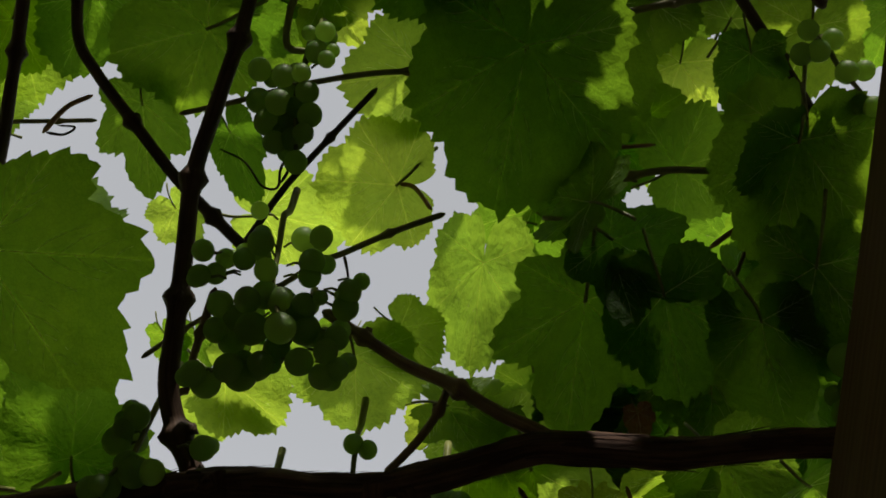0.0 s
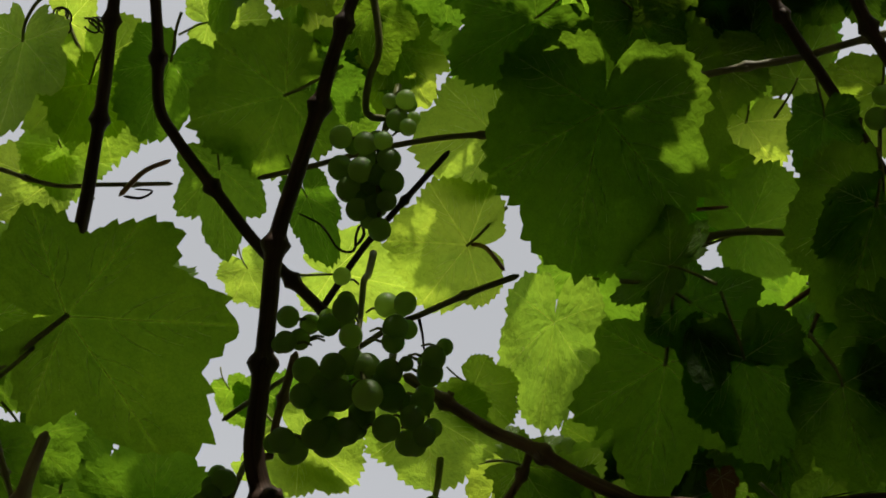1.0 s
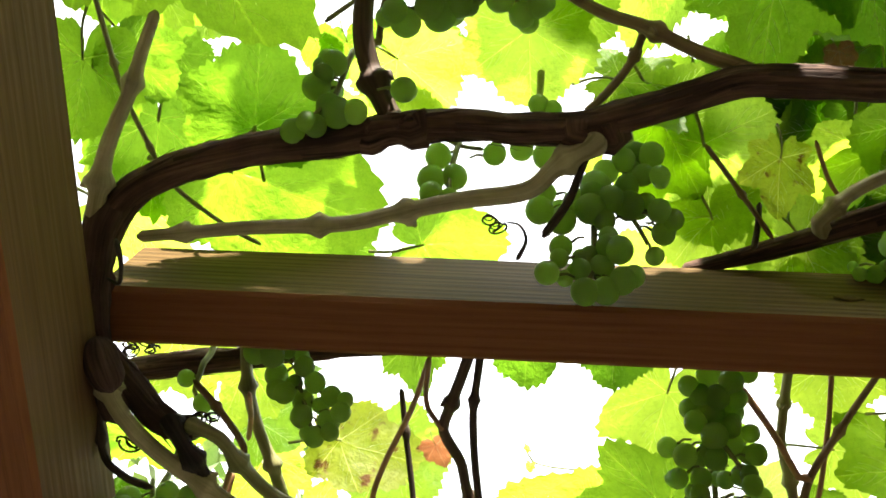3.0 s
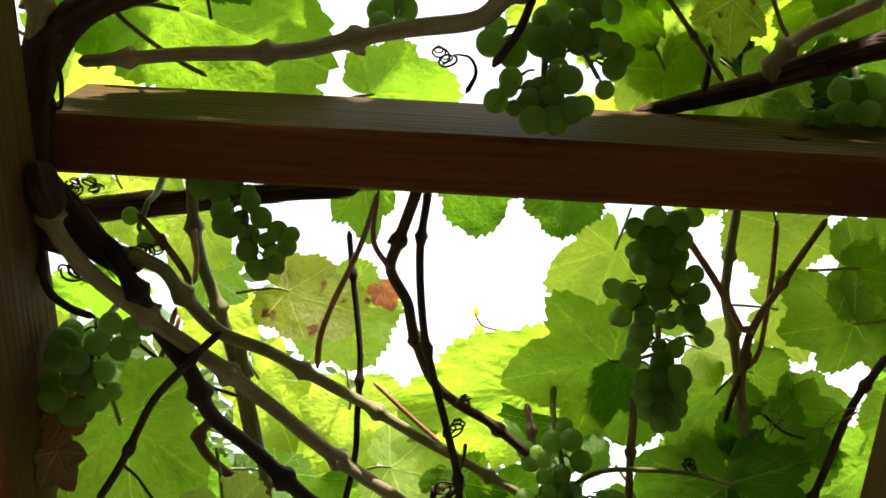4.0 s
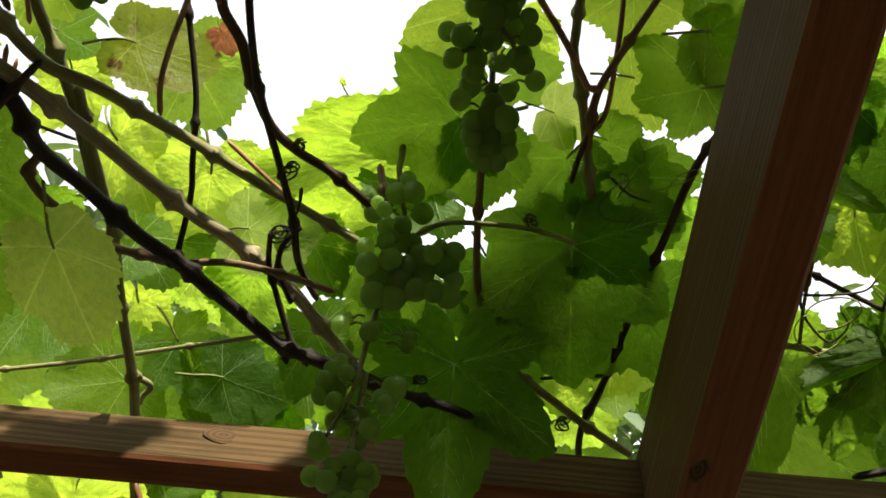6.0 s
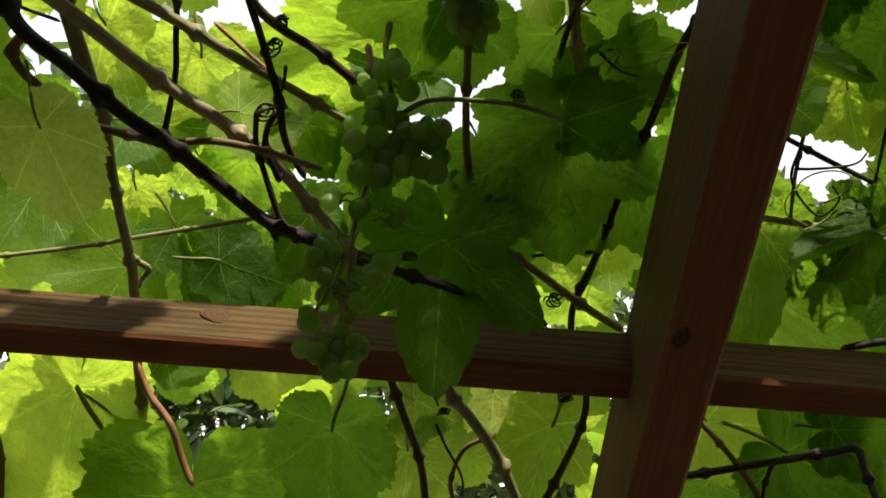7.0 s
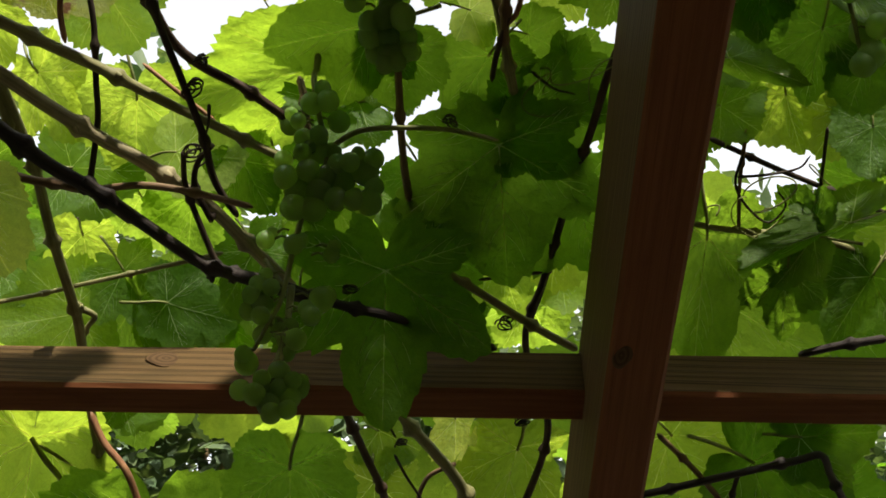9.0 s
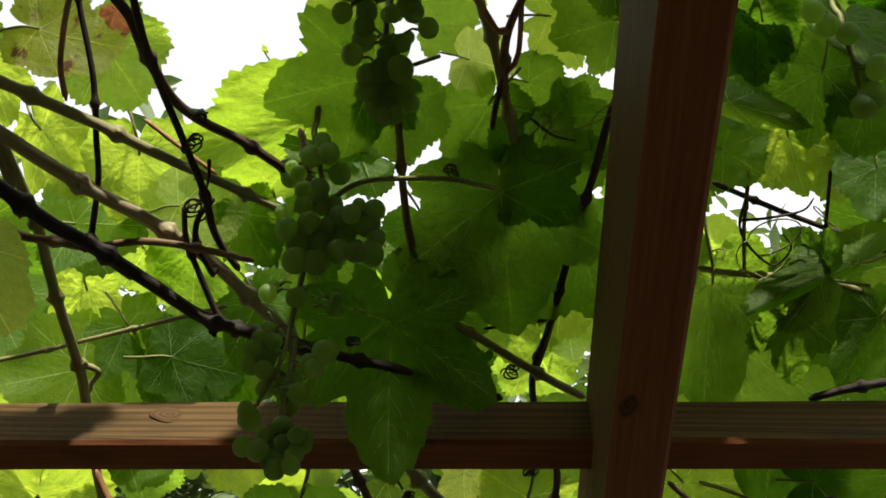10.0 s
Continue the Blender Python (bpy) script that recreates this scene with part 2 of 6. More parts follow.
def tube(bm, line, radius, sides, rough=0.0, seed=0.0, cap=True):
    """Sweeps a round section along the line; radius(u) over its length. UV: turn and metres."""
    uv = bm.loops.layers.uv.verify()
    rings, run, normal = [], 0.0, None
    n = len(line)
    for i, q in enumerate(line):
        way = (line[min(i + 1, n - 1)] - line[max(i - 1, 0)])
        way = way.normalized() if way.length else Vector((0, 0, 1))
        if normal is None:
            normal = way.orthogonal().normalized()
        normal = (normal - way * normal.dot(way)).normalized()
        side = way.cross(normal)
        if i:
            run += (q - line[i - 1]).length
        r = radius(i / (n - 1))
        ring = []
        for k in range(sides):
            a = math.tau * k / sides
            out = normal * math.cos(a) + side * math.sin(a)
            wob = 1 + rough * (noise.noise(Vector((math.cos(a) * 1.7 + seed, math.sin(a) * 1.7, run * 22))) + 0.5 * noise.noise(Vector((math.cos(a) * 4, math.sin(a) * 4 + seed, run * 70))))
            ring.append(bm.verts.new(q + out * r * wob))
        rings.append((ring, run))
    for (a, ra), (b, rb) in zip(rings, rings[1:]):
        for k in range(sides):
            j = (k + 1) % sides
            face = bm.faces.new((a[k], a[j], b[j], b[k]))
            face.smooth = True
            for loop, (s, v) in zip(face.loops, ((k, ra), (k + 1, ra), (k + 1, rb), (k, rb))):
                loop[uv].uv = (s / sides, v * 4)
    if cap:
        for ring, flip in ((rings[0][0], True), (rings[-1][0], False)):
            bm.faces.new(ring[::-1] if flip else ring)


# ---- ground and far shrubs ----
# unseen ground, made pale to throw light up onto the undersides
def ground():
    m, t, p, out = material("bounce_ground")
    v = coords(t, (1, 1, 1))
    c = ramp(t, noise_of(t, v, 9.0, 8.0, 0.7), [(0.3, (0.20, 0.185, 0.15)), (0.55, (0.31, 0.28, 0.23)), (0.75, (0.40, 0.37, 0.31))])
    t.links.new(c, p.inputs["Base Color"])
    p.inputs["Roughness"].default_value = 0.9
    relief(t, p, noise_of(t, v, 60.0, 6.0), 0.8, 0.02)
    bm = bmesh.new()
    bmesh.ops.create_grid(bm, x_segments=40, y_segments=40, size=1500)
    ob = part("ground", bm, m, None)
    tagged(ob, "pale unseen ground that throws light up under the vine pergola", "ground", kind="structure")


ground()


# unseen walls, added to keep the low sky off the timber and bounce light
def sky_block_walls():
    m, t, p, out = material("sky_block_sand")
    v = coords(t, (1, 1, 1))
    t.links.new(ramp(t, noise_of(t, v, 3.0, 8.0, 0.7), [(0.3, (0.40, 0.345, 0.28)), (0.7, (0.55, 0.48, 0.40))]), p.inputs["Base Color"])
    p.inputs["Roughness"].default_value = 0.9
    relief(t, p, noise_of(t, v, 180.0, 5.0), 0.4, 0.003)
    for name, wide, deep, x, y in (("sky_block_south", 6.0, 0.3, 0.1, -2.6), ("sky_block_west", 0.3, 4.2, -2.95, -0.35), ("sky_block_east", 0.3, 4.2, 3.15, -0.35)):
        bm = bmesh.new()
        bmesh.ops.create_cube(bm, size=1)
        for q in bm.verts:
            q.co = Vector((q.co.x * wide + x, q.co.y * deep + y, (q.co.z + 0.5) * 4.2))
        tagged(part(name, bm, m, None), "plain unseen sand-coloured wall, added to block skylight and throw light back", "wall", kind="structure")


sky_block_walls()


def shrub(x, y, height, spread, seed, leaves):
    """A far bush: bent stems from one root and a crown of narrow grey-green leaves."""
    rng = random.Random(seed)
    thing = new("shrub")
    thing.location = (x, y, 0)
    bpy.context.view_layer.update()
    tagged(thing, "tall grey-green garden shrub with narrow leaves", "shrub", "shrubs behind the vine")
    tips = []
    for _ in range(9):
        a = rng.uniform(0, 6.28)
        out = Vector((math.cos(a), math.sin(a), 0))
        line = smooth_line([out * 0.08, out * 0.25 * spread + Vector((0, 0, height * 0.4)), out * 0.55 * spread * rng.uniform(0.4, 1) + Vector((0, 0, height * rng.uniform(0.7, 0.95)))], 0.08)
        bm = bmesh.new()
        tube(bm, line, lambda u: 0.022 * (1 - 0.8 * u), 7, 0.1)
        part("stem", bm, BARK["cane_brown"], thing)
        tips += line[len(line) // 3:]
    verts, faces = [], []
    for _ in range(leaves):
        c = rng.choice(tips) + Vector((rng.gauss(0, 0.2), rng.gauss(0, 0.2), rng.gauss(0, 0.15)))
        if c.z < 0.15:
            continue
        m = Matrix.Translation(c) @ Euler((rng.uniform(-1.2, 0.5), rng.uniform(-0.6, 0.6), rng.uniform(0, 6.28))).to_matrix().to_4x4() @ Matrix.Scale(rng.uniform(0.06, 0.12), 4)
        b = len(verts)
        verts += [m @ Vector(q) for q in ((0, 0, 0), (0.17, 0.35, 0.05), (0.13, 0.75, 0.0), (0, 1, -0.1), (-0.13, 0.75, 0.0), (-0.17, 0.35, 0.05), (0, 0.5, -0.02))]
        faces += [[b + 6, b + i, b + (i + 1) % 6] for i in range(6)]
    me = bpy.data.meshes.new("crown")
    me.from_pydata(verts, [], faces)
    me.shade_smooth()
    me.materials.append(SHRUB)
    ob = new("crown", me)
    ob.parent = thing
    tagged(ob, kind="stuff")


SHRUB = leaf_material("shrub_leaves", (0.10, 0.14, 0.075), (0.16, 0.24, 0.05), 0.0, 0.3, True)
for x, y, height, seed, leaves in ((-1.15, 2.9, 3.5, 3, 15000), (0.35, 3.1, 3.5, 8, 15000), (-2.7, 3.2, 3.4, 5, 9000), (1.7, 3.3, 3.4, 11, 11000)):
    shrub(x, y, height, 1.35, seed, leaves)

# ---- the pergola ----
pergola = new("pergola")
pergola.matrix_world = Matrix.Translation((0, 0, 0))
tagged(pergola, "weathered red-brown timber pergola carrying a grapevine", "pergola")


def beam(name, start, end, width, height, side):
    """A bevelled timber between two roof points at the middle of its underside. Side and top faces are weathered."""
    a, b = roof(*start), roof(*end)
    x = (b - a).normalized()
    up = (ROOF.to_3x3() @ Vector((0, 0, 1)))
    up = (up - x * up.dot(x)).normalized()
    y = up.cross(x)
    length = (b - a).length
    bm = bmesh.new()
    seg = max(6, int(length / 0.05))
    prof = []
    bev = 0.0028
    w, h = width / 2, height
    prof = [(-w + bev, 0), (w - bev, 0), (w, bev), (w, h - bev), (w - bev, h), (-w + bev, h), (-w, h - bev), (-w, bev)]
    rings = []
    for i in range(seg + 1):
        s = i / seg * length
        jig = 0.0006
        rings.append([bm.verts.new((s, py + jig * noise.noise(Vector((s * 9, k * 3.1, length))), pz + jig * noise.noise(Vector((s * 8, k * 1.7, 5 + length))))) for k, (py, pz) in enumerate(prof)])
    for p, q in zip(rings, rings[1:]):
        for k in range(8):
            j = (k + 1) % 8
            f = bm.faces.new((p[k], q[k], q[j], p[j]))
            f.material_index = 0 if k in (0, 1, 7) else 1
    bm.faces.new(rings[0])
    bm.faces.new(rings[-1][::-1])
    bmesh.ops.recalc_face_normals(bm, faces=bm.faces)
    ob = part(name, bm, [TIMBER_RED, side], pergola)
    ob.matrix_world = Matrix((x, y, up)).transposed().to_4x4()
    ob.matrix_world.translation = a
    return ob


def knot(x, y, z, rx, ry, rz, size):
    bm = bmesh.new()
    bmesh.ops.create_uvsphere(bm, u_segments=18, v_segments=8, radius=1.0)
    for v in bm.verts:
        a = math.atan2(v.co.y, v.co.x)
        v.co = Vector((v.co.x * size * (1.35 + 0.15 * math.sin(2 * a + 1)), v.co.y * size * (0.8 + 0.1 * math.sin(3 * a)), v.co.z * 0.0006))
    for f in bm.faces:
        f.smooth = True
    ob = part("knot", bm, KNOT, pergola)
    ob.matrix_world = ROOF @ pose(x, y, z, rx, ry, rz)


beam("cross_beam", (-0.357, 0.3585, 0.541), (0.36, 0.3602, 0.5434), 0.0359, 0.0796, TIMBER_GREY)
beam("cross_beam", (-0.75, 0.7655, 0.5187), (0.146, 0.7636, 0.5163), 0.0283, 0.0462, TIMBER_GREY)
beam("cross_beam", (0.186, 0.7636, 0.5162), (1.0, 0.762, 0.514), 0.0283, 0.0462, TIMBER_GREY)
beam("rafter", (0.1657 + 0.0141 * 1.0, -0.4, 0.4352 - 0.0736 * 1.0), (0.1657 - 0.0141 * 0.75, 1.35, 0.4352 + 0.0736 * 0.75), 0.0365, 0.1245, TIMBER_BROWN)
beam("rafter", (-0.381 + 0.0443 * 1.0, -0.4, 0.465 - 0.1341 * 1.0), (-0.381 - 0.0443 * 0.75, 1.35, 0.465 + 0.1341 * 0.75), 0.040, 0.089, TIMBER_BROWN)


knot(-0.159, 0.7498, 0.547, 90, 0, 4, 0.0105)
knot(0.154, 0.653, 0.4388, 4, 0, 92, 0.0075)
knot(0.08, 0.3409, 0.575, 90, 0, 3, 0.006)


def post(foot_x, foot_y, top_z):
    bm = bmesh.new()
    bmesh.ops.create_cube(bm, size=1)
    for v in bm.verts:
        v.co = Vector((v.co.x * 0.09, v.co.y * 0.09, (v.co.z + 0.5) * top_z))
    bmesh.ops.bevel(bm, geom=bm.edges[:], offset=0.004, segments=1, affect="EDGES")
    ob = part("post", bm, TIMBER_GREY, pergola)
    ob.matrix_world = pose(foot_x, foot_y, 0)


# posts at the low and the high ends of the rafters, out of view
for x0, x1, za, zb in ((0.1768, 0.1521, 0.3616, 0.4904), (-0.3367, -0.4142, 0.331, 0.5656)):
    low, high = roof(x1, 1.3, zb), roof(x0, -0.36, za)
    post(low.x, low.y, low.z - 0.002)
    post(high.x, high.y, high.z - 0.002)

# ---- the grapevine ----
vine = new("grapevine")
tagged(vine, "old grapevine with dark woody limbs and broad green leaves", "grapevine")
count_canes = 0
NODED = ("cane_dark", "cane_brown", "cane_tan", "cane_green", "twig_dark", "twig_brown", "cane_black")
PLAIN = {"old_limb": "limb", "old_trunk": "trunk", "cane_dark": "cane", "cane_brown": "cane", "cane_tan": "cane", "cane_green": "cane",
         "cane_black": "cane", "twig_dark": "twig", "twig_brown": "twig", "petiole_red": "stalk", "petiole_green": "stalk", "tendril": "tendril"}
LOOK = {"old_limb": "dark shaggy old vine limb", "old_trunk": "dark peeling vine trunk", "cane_tan": "tan woody cane with swollen nodes",
        "cane_black": "blackish bare cane", "petiole_red": "reddish leaf stalk", "tendril": "dry curled dark tendril"}


SHREDS = bmesh.new()
GROWN = []


def grow(kind, r0, r1, pts):
    """One limb, cane, twig, stalk or tendril through roof points, with the swollen joints of a vine."""
    global count_canes
    count_canes += 1
    rng = random.Random(count_canes * 7 + 1)
    span = sum((Vector(b) - Vector(a)).length for a, b in zip(pts, pts[1:]))
    line = smooth_line([roof(*p) for p in pts], min((0.003 if kind in NODED else 0.005) if kind != "tendril" else 0.0025, span / 16))
    # where it springs from an older piece, it runs into that and flares
    springs = [False, False]
    if kind != "tendril":
        for n, end in enumerate((line[0], line[-1])):
            near = min(GROWN, key=lambda g: (g[0] - end).length - g[1], default=None)
            own = (r0, r1)[n]
            if near and near[1] > 0.6 * own and (near[0] - end).length < 0.003 + near[1] + own:
                springs[n] = True
                if n == 0:
                    line = [near[0], near[0].lerp(end, 0.5)] + line
                else:
                    line = line + [near[0].lerp(end, 0.5), near[0]]
    length = sum((b - a).length for a, b in zip(line, line[1:]))
    joints, s = [], rng.uniform(0.02, 0.05)
    while kind in NODED and s < length - 0.022:
        joints.append(s / length)
        s += rng.uniform(0.055, 0.095)
    wide = (0.0018 + 0.5 * max(r0, r1)) / max(length, 0.01)

    thin = 1.0 if kind in ("old_limb", "old_trunk", "tendril") else 0.83

    def radius(u):
        r = (r0 + (r1 - r0) * u) * thin
        for j in joints:
            d = (u - j) / wide
            r *= 1 + 0.8 * math.exp(-(d / (1.0 if d < 0 else 0.62)) ** 2)
        if kind == "tendril":
            r *= 1 - 0.45 * u
        for n, gap in enumerate((u * length, (1 - u) * length)):
            if springs[n]:
                r *= 1 + 0.5 * max(0.0, 1 - gap / 0.014) ** 1.5
            else:
                full = (r0, r1)[n] * (1.3 if kind.startswith("old") else 0.7)
                if gap < full:
                    r *= max(0.1 if kind.startswith("old") else 0.35, math.sqrt(max(0.0, 1 - (1 - gap / full) ** 2)))
        return r
    rough = {"old_limb": 0.3, "old_trunk": 0.42}.get(kind, 0.08)
    sides = {"old_limb": 22, "old_trunk": 26}.get(kind, 12 if r0 > 0.003 else 8)
    if len(line) > 3 and kind in NODED:
        line = [p + Vector((noise.noise(p * 30), noise.noise(p * 30 + Vector((9, 0, 0))), noise.noise(p * 30 + Vector((0, 9, 0))))) * min(r0, r1) * 0.12 for p in line]
        # the cane turns a little at every joint, to and fro
        for n, (a, b) in enumerate(zip([0.0] + joints, joints + [1.0])):
            way_out = (line[-1] - line[0]).orthogonal().normalized()
            for i in range(int(a * (len(line) - 1)), int(b * (len(line) - 1))):
                u = (i / (len(line) - 1) - a) / max(b - a, 1e-6)
                line[i] = line[i] + way_out * min(r0, r1) * 0.3 * (u - 0.5) * (1 if n % 2 else -1)
    if kind in NODED or kind.startswith("old"):
        GROWN.extend((q, (r0 + (r1 - r0) * i / len(line)) * thin) for i, q in enumerate(line))
    bm = bmesh.new()
    tube(bm, line, radius, sides, rough, rng.uniform(0, 50))
    # buds and stubs at the joints
    for j in joints:
        if kind.startswith("cane") and rng.random() < 0.85:
            i = min(len(line) - 2, int(j * (len(line) - 1)))
            way = (line[i + 1] - line[i]).normalized()
            out = Matrix.Rotation(rng.uniform(0, 6.28), 3, way) @ way.orthogonal().normalized()
            r = radius(j)
            base = line[i] + out * r * 0.7
            tip = base + (out * 0.7 + way * 0.6) * r * rng.uniform(0.4, 0.8)
            tube(bm, [base, (base + tip) / 2 + way * r * 0.1, tip], lambda u: r * 0.42 * (1 - 0.75 * u), 7)
    if kind in ("old_limb", "old_trunk") and length > 0.07:
        # shreds of loose bark
        for _ in range(int(length * 330)):
            i = rng.randrange(1, max(2, len(line) - 4))
            way = (line[i + 1] - line[i]).normalized()
            out = Matrix.Rotation(rng.uniform(0, 6.28), 3, way) @ way.orthogonal().normalized()
            r = radius(i / len(line)) * 1.02
            side = way.cross(out) * rng.uniform(0.0005, 0.0014)
            long = rng.uniform(0.012, 0.045)
            lift = rng.uniform(0.0003, 0.003)
            a = line[i] + out * r
            mid = a + way * long * 0.5 + out * lift * 0.3
            b = a + way * long + out * lift
            q = [SHREDS.verts.new(v) for v in (a - side, a + side, mid + side, mid - side)]
            e = SHREDS.verts.new(b)
            SHREDS.faces.new(q)
            SHREDS.faces.new((q[3], q[2], e))
    part(PLAIN[kind], bm, BARK[kind], vine, LOOK.get(kind, ""))


# canes, limbs and tendrils of the vine
grow("old_trunk", 0.0100, 0.0088, [(-0.347, 0.291, 0.556), (-0.353, 0.304, 0.546), (-0.355, 0.324, 0.537), (-0.357, 0.347, 0.533), (-0.355, 0.373, 0.529), (-0.348, 0.396, 0.524), (-0.341, 0.419, 0.520)])
grow("old_trunk", 0.0093, 0.0075, [(-0.346, 0.359, 0.510), (-0.344, 0.370, 0.508), (-0.341, 0.380, 0.507), (-0.337, 0.391, 0.505)])
grow("old_trunk", 0.0097, 0.0072, [(-0.351, 0.380, 0.530), (-0.337, 0.397, 0.529), (-0.323, 0.413, 0.527), (-0.308, 0.422, 0.526), (-0.292, 0.421, 0.525)])
grow("old_limb", 0.0098, 0.0081, [(-0.357, 0.335, 0.538), (-0.353, 0.314, 0.548), (-0.345, 0.296, 0.556), (-0.328, 0.281, 0.560), (-0.301, 0.270, 0.562), (-0.260, 0.260, 0.563), (-0.224, 0.256, 0.564), (-0.182, 0.247, 0.566), (-0.147, 0.244, 0.567), (-0.115, 0.246, 0.568), (-0.080, 0.244, 0.569), (-0.056, 0.238, 0.570), (-0.022, 0.228, 0.572), (0.007, 0.218, 0.573), (0.043, 0.217, 0.574), (0.088, 0.218, 0.576), (0.141, 0.211, 0.578), (0.201, 0.208, 0.580)])
grow("old_limb", 0.0046, 0.0089, [(-0.012, 0.346, 0.625), (0.028, 0.333, 0.622), (0.063, 0.320, 0.619), (0.109, 0.301, 0.614), (0.154, 0.284, 0.610)])
grow("old_limb", 0.0077, 0.0086, [(-0.195, 0.251, 0.565), (-0.182, 0.247, 0.565), (-0.170, 0.247, 0.565)])
grow("old_limb", 0.0092, 0.0045, [(-0.380, 0.429, 0.615), (-0.342, 0.423, 0.616), (-0.303, 0.418, 0.617), (-0.264, 0.411, 0.618), (-0.226, 0.407, 0.619), (-0.181, 0.402, 0.620)])
grow("old_limb", 0.0069, 0.0063, [(-0.080, 0.249, 0.565), (-0.069, 0.252, 0.568), (-0.058, 0.251, 0.570)])
grow("cane_dark", 0.0081, 0.0046, [(-0.185, 0.245, 0.575), (-0.195, 0.225, 0.584), (-0.204, 0.199, 0.594), (-0.204, 0.165, 0.607), (-0.202, 0.124, 0.622), (-0.200, 0.082, 0.637), (-0.192, 0.048, 0.649), (-0.182, 0.008, 0.664), (-0.172, -0.031, 0.677), (-0.162, -0.066, 0.689), (-0.155, -0.098, 0.700)])
grow("cane_tan", 0.0043, 0.0069, [(-0.331, 0.310, 0.545), (-0.302, 0.307, 0.547), (-0.255, 0.303, 0.549), (-0.210, 0.300, 0.552), (-0.180, 0.293, 0.553), (-0.145, 0.285, 0.555), (-0.107, 0.279, 0.557), (-0.089, 0.264, 0.559), (-0.069, 0.252, 0.560)])
grow("cane_tan", 0.0041, 0.0069, [(-0.319, 0.183, 0.570), (-0.326, 0.203, 0.566), (-0.333, 0.226, 0.561), (-0.343, 0.248, 0.556), (-0.350, 0.267, 0.552), (-0.354, 0.286, 0.548), (-0.356, 0.302, 0.545)])
grow("cane_tan", 0.0062, 0.0050, [(-0.348, 0.376, 0.524), (-0.342, 0.392, 0.512), (-0.332, 0.406, 0.505), (-0.316, 0.427, 0.507), (-0.283, 0.457, 0.512), (-0.252, 0.482, 0.517), (-0.223, 0.509, 0.522), (-0.199, 0.532, 0.525), (-0.168, 0.560, 0.530), (-0.143, 0.579, 0.533), (-0.110, 0.611, 0.537), (-0.088, 0.643, 0.541), (-0.059, 0.684, 0.545)])
grow("cane_black", 0.0065, 0.0054, [(-0.308, 0.414, 0.515), (-0.281, 0.465, 0.514), (-0.265, 0.489, 0.513), (-0.255, 0.515, 0.513), (-0.228, 0.539, 0.512), (-0.200, 0.565, 0.511), (-0.177, 0.583, 0.511), (-0.149, 0.608, 0.510)])
grow("cane_brown", 0.0041, 0.0053, [(-0.121, 0.159, 0.630), (-0.090, 0.174, 0.618), (-0.067, 0.185, 0.610), (-0.043, 0.192, 0.601), (-0.013, 0.204, 0.589), (0.008, 0.210, 0.581), (0.021, 0.215, 0.575)])
grow("cane_green", 0.0055, 0.0034, [(-0.297, 0.417, 0.520), (-0.282, 0.426, 0.523), (-0.272, 0.444, 0.527), (-0.253, 0.469, 0.533), (-0.226, 0.482, 0.538), (-0.196, 0.502, 0.544), (-0.165, 0.523, 0.550), (-0.128, 0.550, 0.557), (-0.098, 0.570, 0.563), (-0.058, 0.597, 0.570)])
grow("cane_tan", 0.0054, 0.0047, [(0.067, 0.306, 0.610), (0.086, 0.289, 0.617), (0.108, 0.279, 0.623), (0.132, 0.268, 0.630)])
grow("cane_dark", 0.0046, 0.0054, [(-0.310, -0.085, 0.680), (-0.314, -0.043, 0.675), (-0.318, -0.008, 0.670), (-0.323, 0.024, 0.666), (-0.329, 0.061, 0.662), (-0.334, 0.09, 0.658), (-0.340, 0.12, 0.655), (-0.348, 0.15, 0.652)])
grow("cane_black", 0.0054, 0.0049, [(-0.177, 0.581, 0.510), (-0.141, 0.615, 0.512), (-0.111, 0.642, 0.513), (-0.077, 0.657, 0.514), (-0.042, 0.671, 0.515)])
grow("cane_dark", 0.0048, 0.0047, [(0.138, -0.081, 0.690), (0.153, -0.051, 0.685), (0.170, -0.024, 0.680)])
grow("cane_green", 0.0047, 0.0051, [(-0.289, 0.393, 0.605), (-0.287, 0.425, 0.601), (-0.282, 0.454, 0.598), (-0.273, 0.481, 0.595), (-0.264, 0.510, 0.592), (-0.257, 0.541, 0.589), (-0.250, 0.582, 0.585)])
grow("cane_dark", 0.0046, 0.0044, [(-0.173, 0.131, 0.660), (-0.204, 0.104, 0.666), (-0.226, 0.082, 0.671), (-0.253, 0.049, 0.677), (-0.277, 0.021, 0.683), (-0.288, 0.001, 0.686), (-0.290, -0.037, 0.692), (-0.293, -0.091, 0.700)])
grow("cane_dark", 0.0043, 0.0038, [(-0.137, 0.377, 0.555), (-0.148, 0.414, 0.560), (-0.153, 0.434, 0.563), (-0.143, 0.457, 0.566), (-0.139, 0.481, 0.569), (-0.127, 0.513, 0.573), (-0.109, 0.532, 0.577), (-0.085, 0.548, 0.580), (-0.056, 0.577, 0.585)])
grow("cane_green", 0.0047, 0.0046, [(-0.256, 0.502, 0.585), (-0.251, 0.549, 0.587), (-0.244, 0.609, 0.590), (-0.243, 0.665, 0.592), (-0.240, 0.738, 0.594), (-0.241, 0.777, 0.595), (-0.248, 0.857, 0.598), (-0.251, 0.952, 0.600)])
grow("cane_dark", 0.0042, 0.0042, [(0.091, -0.082, 0.710), (0.111, -0.051, 0.705), (0.125, -0.030, 0.702), (0.143, -0.003, 0.697), (0.157, 0.018, 0.694), (0.173, 0.041, 0.690)])
